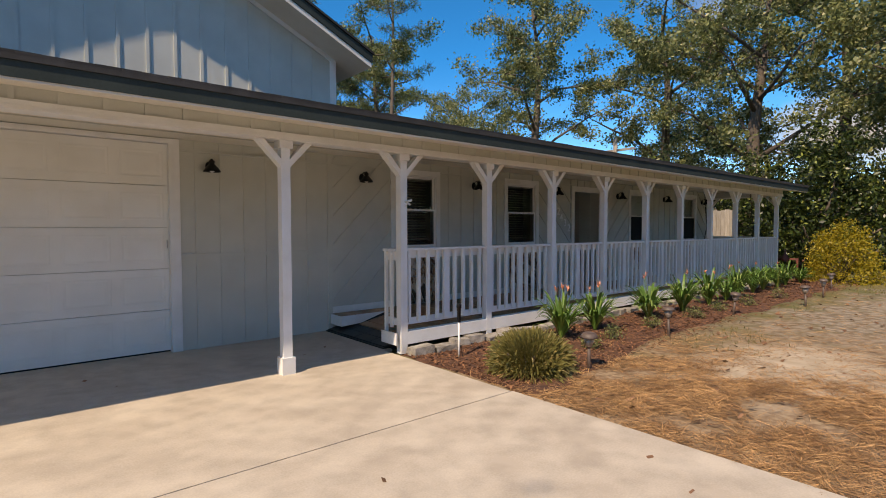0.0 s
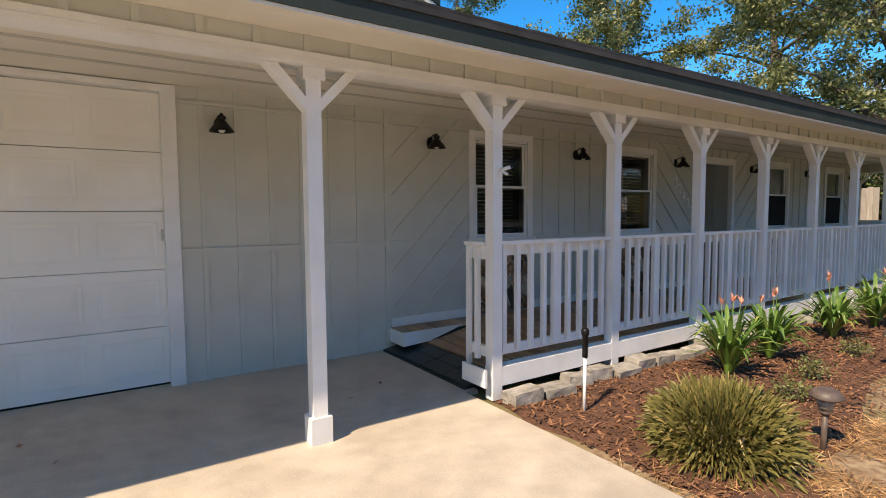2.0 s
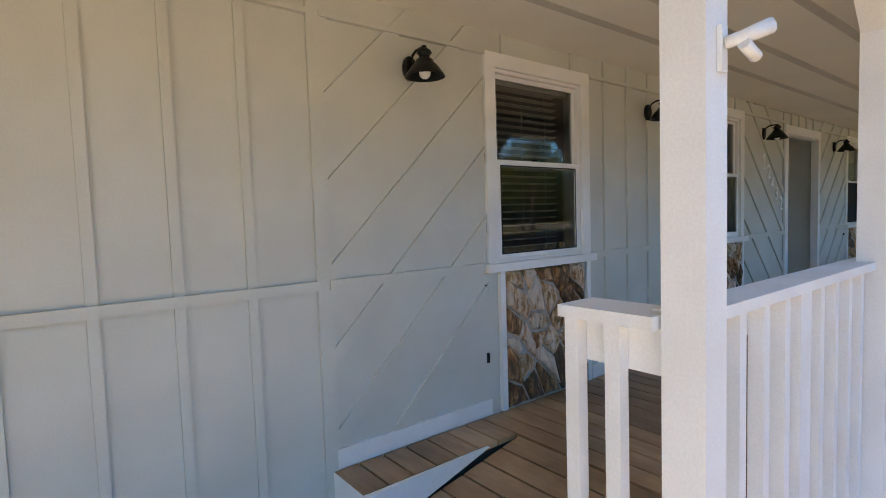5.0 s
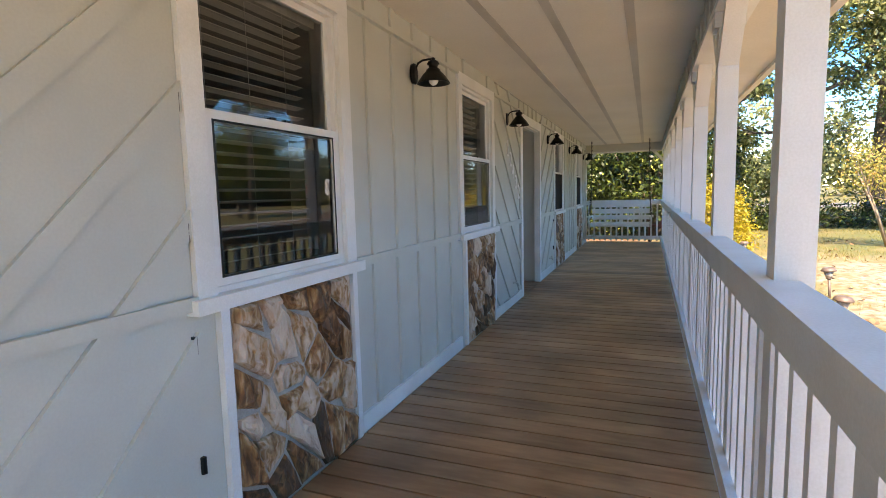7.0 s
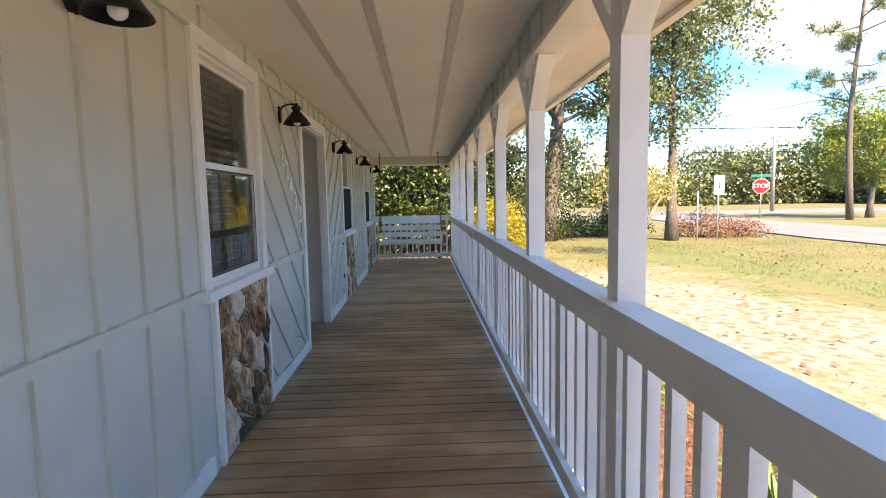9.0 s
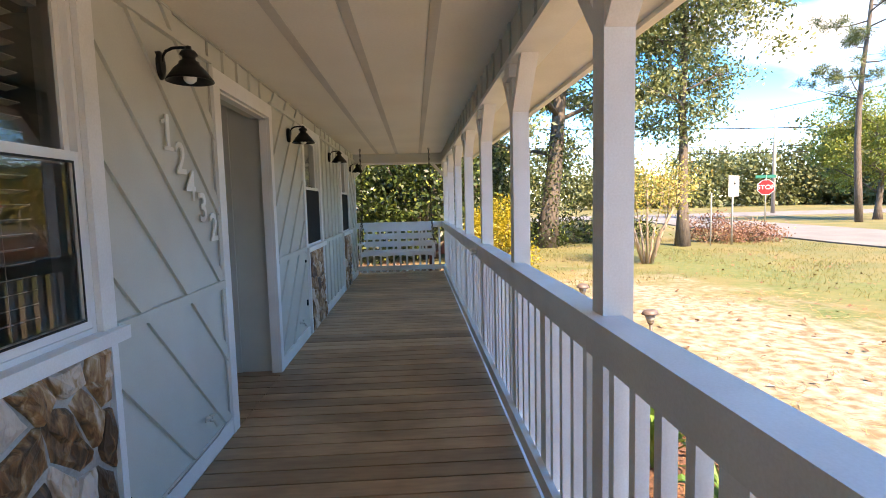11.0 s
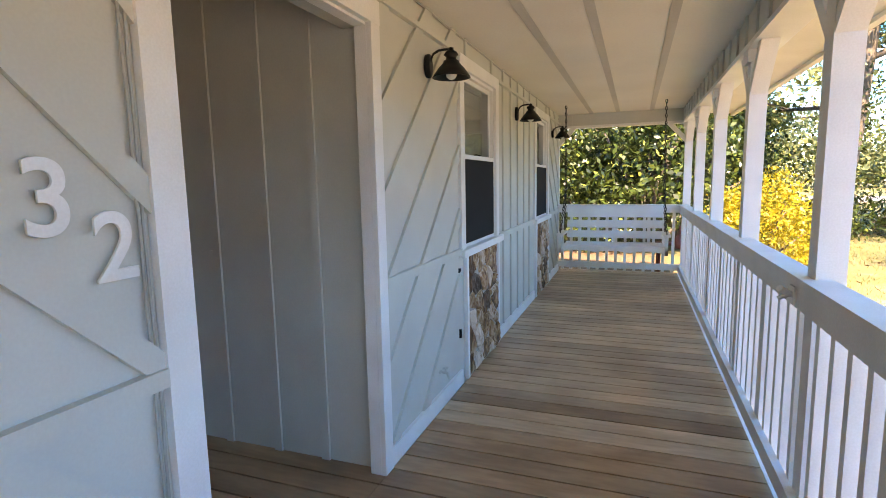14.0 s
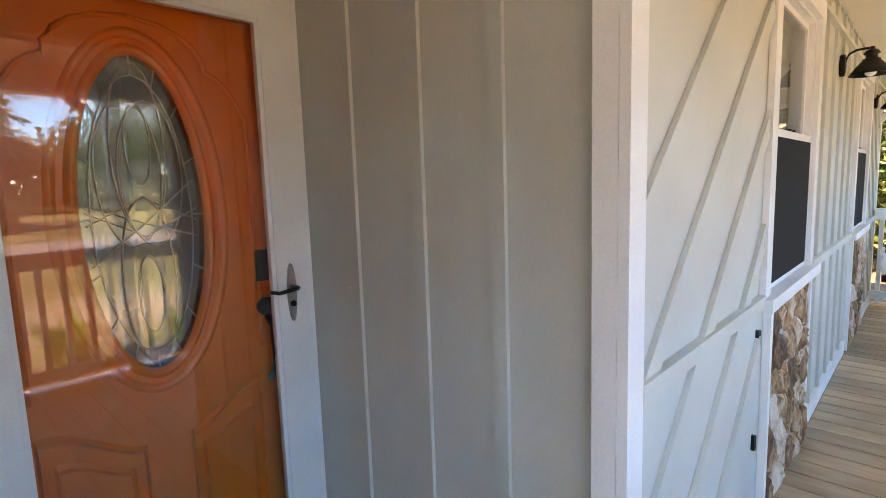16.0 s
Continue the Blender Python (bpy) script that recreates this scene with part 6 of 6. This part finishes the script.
needle_bush()
for i, (x, y, r) in enumerate(((3.7, -2.95, 0.14), (4.9, -2.9, 0.15), (6.2, -2.95, 0.16), (7.3, -2.9, 0.15), (8.4, -2.95, 0.15), (3.0, -3.1, 0.12), (10.0, -3.0, 0.18))):
    shrub("small_bedding_plant", (x, y, GROUND_Z + 0.01), r, r, r * 1.1, 70 + i, "small grey-green bedding plant in mulch", OAKLEAF, 40, (0.02, 0.045), per=8, spread=0.03, category="plant")


# ---- fence, pipework ----
def fence():
    t = tagged(new("fence"), "weathered grey board fence behind the porch end", "fence")
    FW = mat("weathered_fence_wood", (0.40, 0.36, 0.31), (0.26, 0.23, 0.19), rough=0.9, scale=4, fine=50, bump=0.4, stretch=(5, 5, 0.6), objrand=0.2)
    me = mesh_of("board", boxes([(-0.009, 0.009, -0.068, 0.068, GROUND_Z, 1.88)], 0.004), FW)
    for k in range(62):
        o = new("board", me)
        o.parent, o.location = t, (17.0 + 0.004 * (k % 3), 0.62 + k * 0.142, 0.02 * math.sin(k * 1.7))
    for z in (0.1, 1.5):
        part("rail", boxes([(17.018, 17.055, 0.56, 9.4, z, z + 0.09)], 0.004), FW, t)


fence()
RUST = mat("rusty_red_iron", (0.22, 0.06, 0.04), (0.12, 0.04, 0.03), rough=0.75, scale=14, fine=80, bump=0.4, metal=0.2)
bm = bmesh.new()
tube(bm, [(0, -0.3, -0.05), (0, -0.3, 0.62), (0, 0.3, 0.62), (0, 0.3, -0.05)], 0.045, 10)
lathe(bm, [(0.08, 0.55), (0.085, 0.6), (0.085, 0.68), (0.06, 0.72), (0.02, 0.78), (0.02, 0.9)], (0, 0, 0), 14)
o = solid("backflow_valve", bm, RUST, "rusty red pipe valve standing by the shrub", "pipe valve")
o.location = (14.6, -1.75, GROUND_Z)


# ---- street furniture ----
GALV = mat("galvanised_post", (0.42, 0.42, 0.41), (0.33, 0.33, 0.32), rough=0.55, scale=8, fine=60, bump=0.1, metal=0.5)
SIGNRED = mat("sign_red", (0.55, 0.03, 0.03), (0.5, 0.025, 0.025), rough=0.4, scale=4, fine=50, bump=0.03)
SIGNGREEN = mat("sign_green", (0.02, 0.22, 0.15), (0.02, 0.19, 0.13), rough=0.4, scale=4, fine=50, bump=0.03)
SIGNWHITE = mat("sign_white", (0.8, 0.8, 0.8), (0.72, 0.72, 0.72), rough=0.4, scale=4, fine=50, bump=0.03)
POLE = mat("grey_pole", (0.34, 0.31, 0.28), (0.25, 0.22, 0.2), rough=0.9, scale=4, fine=40, bump=0.4, stretch=(3, 3, 0.5))


def stop_sign():
    t = thing("stop_sign", "red octagonal stop sign with green street plates", "road sign", at=(34.0, -22.3, GZ - 0.03))
    face = math.atan2(21, -30)
    t.rotation_euler = (0, 0, face + math.pi / 2)
    bm = bmesh.new()
    tube(bm, [(0, 0.02, -0.2), (0, 0.02, 2.85)], 0.035, 8)
    part("post", bm, GALV, t)
    def octagon(r, y0, y1):
        b = bmesh.new()
        prism(b, [(r * math.cos(radians(22.5 + 45 * k)), 2.1 + r * math.sin(radians(22.5 + 45 * k))) for k in range(8)], "y", y0, y1)
        return b
    part("border", octagon(0.49, -0.03, -0.02), SIGNWHITE, t)
    part("plate", octagon(0.46, -0.036, -0.0305), SIGNRED, t)
    cu = bpy.data.curves.new("lettering", "FONT")
    cu.body, cu.size, cu.extrude, cu.align_x, cu.align_y = "STOP", 0.38, 0.002, "CENTER", "CENTER"
    cu.materials.append(SIGNWHITE)
    o = new("lettering", cu)
    o.parent = t
    o.matrix_parent_inverse = Matrix.Identity(4)
    o.matrix_basis = pose(0, -0.039, 2.1, 90, 0, 0)
    part("street_plate", boxes([(-0.55, 0.5, -0.012, 0.0, 2.66, 2.84)], 0.004), SIGNGREEN, t)


stop_sign()


def street_sign():
    t = thing("street_sign", "white rectangular road sign on a metal post", "road sign", at=(20.45, -11.7, GZ - 0.02))
    t.rotation_euler = (0, 0, radians(-62))
    bm = bmesh.new()
    tube(bm, [(0, 0.02, -0.2), (0, 0.02, 2.25)], 0.028, 8)
    part("post", bm, GALV, t)
    part("plate", boxes([(-0.3, 0.3, -0.014, -0.008, 1.62, 2.3)], 0.003), SIGNWHITE, t)
    bm = bmesh.new()
    box(bm, -0.02, 0.03, -0.018, -0.0145, 1.82, 2.14)
    box(bm, 0.035, 0.14, -0.018, -0.0145, 2.02, 2.06)
    part("arrow_mark", bm, BLACK, t)
    t = thing("metal_stake", "plain thin metal stake in the grass", "stake", at=(20.1, -10.75, GZ - 0.02))
    bm = bmesh.new()
    tube(bm, [(0, 0, -0.2), (0, 0, 1.75)], 0.025, 6)
    part("rod", bm, GALV, t)


street_sign()


def utility_pole(x, y, h, arm, label):
    t = thing("utility_pole", label, "utility pole", "utility poles", at=(x, y, GZ - 0.03))
    bm = bmesh.new()
    tube(bm, [(0, 0, -0.2), (0, 0, h)], [0.16, 0.11], 10)
    part("pole", bm, POLE, t)
    if arm:
        bm = bmesh.new()
        tube(bm, [(0, 0, h - 0.4), (0.2, -1.0, h + 0.1), (0.3, -1.8, h + 0.35)], [0.05, 0.04, 0.035], 6)
        box(bm, 0.2, 0.42, -2.3, -1.7, h + 0.3, h + 0.42)
        part("lamp_arm", bm, GALV, t)
    else:
        part("crossarm", boxes([(-0.06, 0.06, -1.2, 1.2, h - 0.7, h - 0.58)], 0.01), POLE, t)


utility_pole(46.2, -31.5, 8.5, True, "tall grey street-light pole by the far road")
utility_pole(52.0, 6.0, 9.0, False, "grey timber utility pole across the road")
utility_pole(53.0, -70.0, 9.0, False, "grey timber utility pole down the road")
utility_pole(24.0, 9.5, 6.6, False, "pale square pole behind the trees")
for i, (z, dy) in enumerate(((8.3, -1.0), (8.3, 0.0), (8.35, 1.0), (6.6, 0.2), (6.0, 0.2))):
    bm = bmesh.new()
    tube(bm, [(52 + k * 0.1 + 0.1 * dy, 6 - k * 7.6, z - 0.6 * math.sin(math.pi * k / 10)) for k in range(11)], 0.03, 4)
    solid("power_line", bm, BLACK, "black overhead power line along the far road", "power line", "power lines")
bm = bmesh.new()
tube(bm, [(46.2 - k * 3.2, -31.0 - k * 0.2 , 8.2 + 0.05 * (k - 5) ** 2 * 0.15) for k in range(12)], 0.025, 4)
solid("power_line", bm, BLACK, "black overhead power line above the street", "power line", "power lines")


# ---- house across the street ----
def far_house():
    t = thing("house", "low pink-walled house with a grey gable roof across the street", "house", at=(0.5, -31, GZ))
    PINK = mat("pink_stucco", (0.48, 0.33, 0.27), (0.42, 0.28, 0.23), rough=0.9, scale=3, fine=60, bump=0.2)
    RF = mat("brown_grey_shingle", (0.26, 0.20, 0.18), (0.20, 0.16, 0.14), rough=0.95, scale=5, fine=90, bump=0.4)
    part("wall", boxes([(-9, 9, -8, 0, 0, 2.6)]), PINK, t)
    bm = bmesh.new()
    prism(bm, [(0.7, 2.5), (-4, 4.9), (-8.7, 2.5), (-8.7, 2.65), (-4, 5.1), (0.7, 2.65)], "x", -9.6, 9.6)
    part("roof", bm, RF, t)
    for x in (-6, -2, 2.6, 6.4):
        w = part("window", boxes([(x - 0.55, x + 0.55, 0.002, 0.06, 0.9, 2.1)], 0.01), WHITE, t)
        part("pane", boxes([(x - 0.45, x + 0.45, 0.061, 0.066, 1.0, 2.0)]), SCREEN, w)
    part("door", boxes([(-0.2, 0.75, 0.002, 0.05, 0.05, 2.1)], 0.01), WHITE, t)


far_house()
for i, (x, y, hh, rr) in enumerate(((-9, -27, 11, 4.2), (10.5, -28, 12, 4.6), (3.5, -42, 14, 5.0), (-15, -13, 12, 4.6))):
    tree((x, y, GZ), hh, 3.0, rr, 0.3, 200 + i, "leafy oak on the far side of the street", limbs=12, subs=6, per=60, size=(0.14, 0.28), spread=0.55)


# ---- loose cover on the ground ----
def in_bed(r):
    x, y = r.uniform(1.06, 15.0), r.uniform(-3.6, -1.85)
    if x > 7 and r.random() < 0.5:
        return None
    edge = -3.45 - 0.35 * math.sin(min(x, 4) * 0.9)
    if y < edge + r.uniform(-0.35, 0.2):
        return None
    return x, y, GROUND_Z + 0.016 + 0.02 * noise.noise((x * 2.5, y * 2.5, 0))


flakes("mulch_chips", CHIP, 17000, in_bed, (0.015, 0.055), (0.005, 0.016), "loose brown bark mulch chips", "mulch", 1, 0.6)


def in_straw(r):
    x, y = r.normal(2.0, 1.5), r.normal(-5.2, 1.3)
    if x < 0.99 or y > -3.3 + r.uniform(-0.5, 0.6) or y < -9 or x > 7:
        return None
    if noise.noise((x * 1.6, y * 1.6, 3)) + 0.5 * noise.noise((x * 4, y * 4, 8)) < r.uniform(-0.5, 0.15):
        return None
    return x, y, GROUND_Z + 0.002


flakes("pine_straw", STRAW, 30000, in_straw, (0.07, 0.19), (0.002, 0.005), "scattered brown pine straw beside the driveway", "pine straw", 2, 0.25)


def in_yard_straw(r):
    x, y = r.uniform(1.2, 12), r.uniform(-7.5, -3.6)
    return x, y, GROUND_Z + 0.006


flakes("pine_straw", STRAW, 5000, in_yard_straw, (0.06, 0.16), (0.002, 0.005), "thin scatter of pine straw over sand", "pine straw", 3, 0.2)
LEAFLITTER = mat("fallen_leaf", (0.24, 0.12, 0.06), (0.14, 0.07, 0.04), rough=0.8, scale=8, fine=60, bump=0.2, island=0.5)


def in_yard(r):
    x, y = r.uniform(1.2, 18), r.uniform(-11, -3.2)
    return x, y, GROUND_Z + 0.008


flakes("fallen_leaves", LEAFLITTER, 650, in_yard, (0.03, 0.08), (0.02, 0.05), "dry brown leaves fallen on the yard", "leaf litter", 4, 0.5)


def on_drive(r):
    x, y = r.uniform(-3, 0.9), r.uniform(-5.6, -0.1)
    return x, y, DRIVE_Z


flakes("fallen_leaves", LEAFLITTER, 9, on_drive, (0.03, 0.06), (0.012, 0.03), "a few leaf scraps lying on the concrete", "leaf litter", 5, 0.2)


def grass():
    rng = np.random.default_rng(21)
    n = 42000
    x, y = rng.uniform(4.0, 24, n), rng.uniform(-14.5, -3.6, n)
    keep = np.ones(n, bool)
    for i in range(n):
        v = noise.noise((x[i] * 0.45, y[i] * 0.45, 1.5)) + 0.35 * noise.noise((x[i] * 2, y[i] * 2, 4))
        bare = 1.2 - ((x[i] - 9) / 6.5) ** 2 - ((y[i] + 5.4) / 2.0) ** 2
        keep[i] = v + 0.25 - max(bare, -0.6) * 0.9 > rng.uniform(0, 0.35)
    x, y = x[keep], y[keep]
    n = len(x)
    a = rng.uniform(0, 2 * np.pi, n)
    h = rng.uniform(0.03, 0.085, n)
    w = rng.uniform(0.004, 0.01, n)
    lx, ly = rng.normal(0, 0.03, n), rng.normal(0, 0.03, n)
    z = np.full(n, GROUND_Z - 0.02) - 0.03 * np.clip((x - 8) / 20, 0, 1)
    v = np.stack([np.stack([x - np.cos(a) * w, y - np.sin(a) * w, z], 1), np.stack([x + np.cos(a) * w, y + np.sin(a) * w, z], 1), np.stack([x + lx, y + ly, z + h], 1)], 1).reshape(-1, 3)
    me = bpy.data.meshes.new("grass")
    me.from_pydata(v.tolist(), [], np.arange(3 * n).reshape(-1, 3).tolist())
    me.materials.append(GRASSBLADE)
    tagged(new("grass", me), "sparse dry grass blades over the yard", "grass", kind="stuff")


grass()
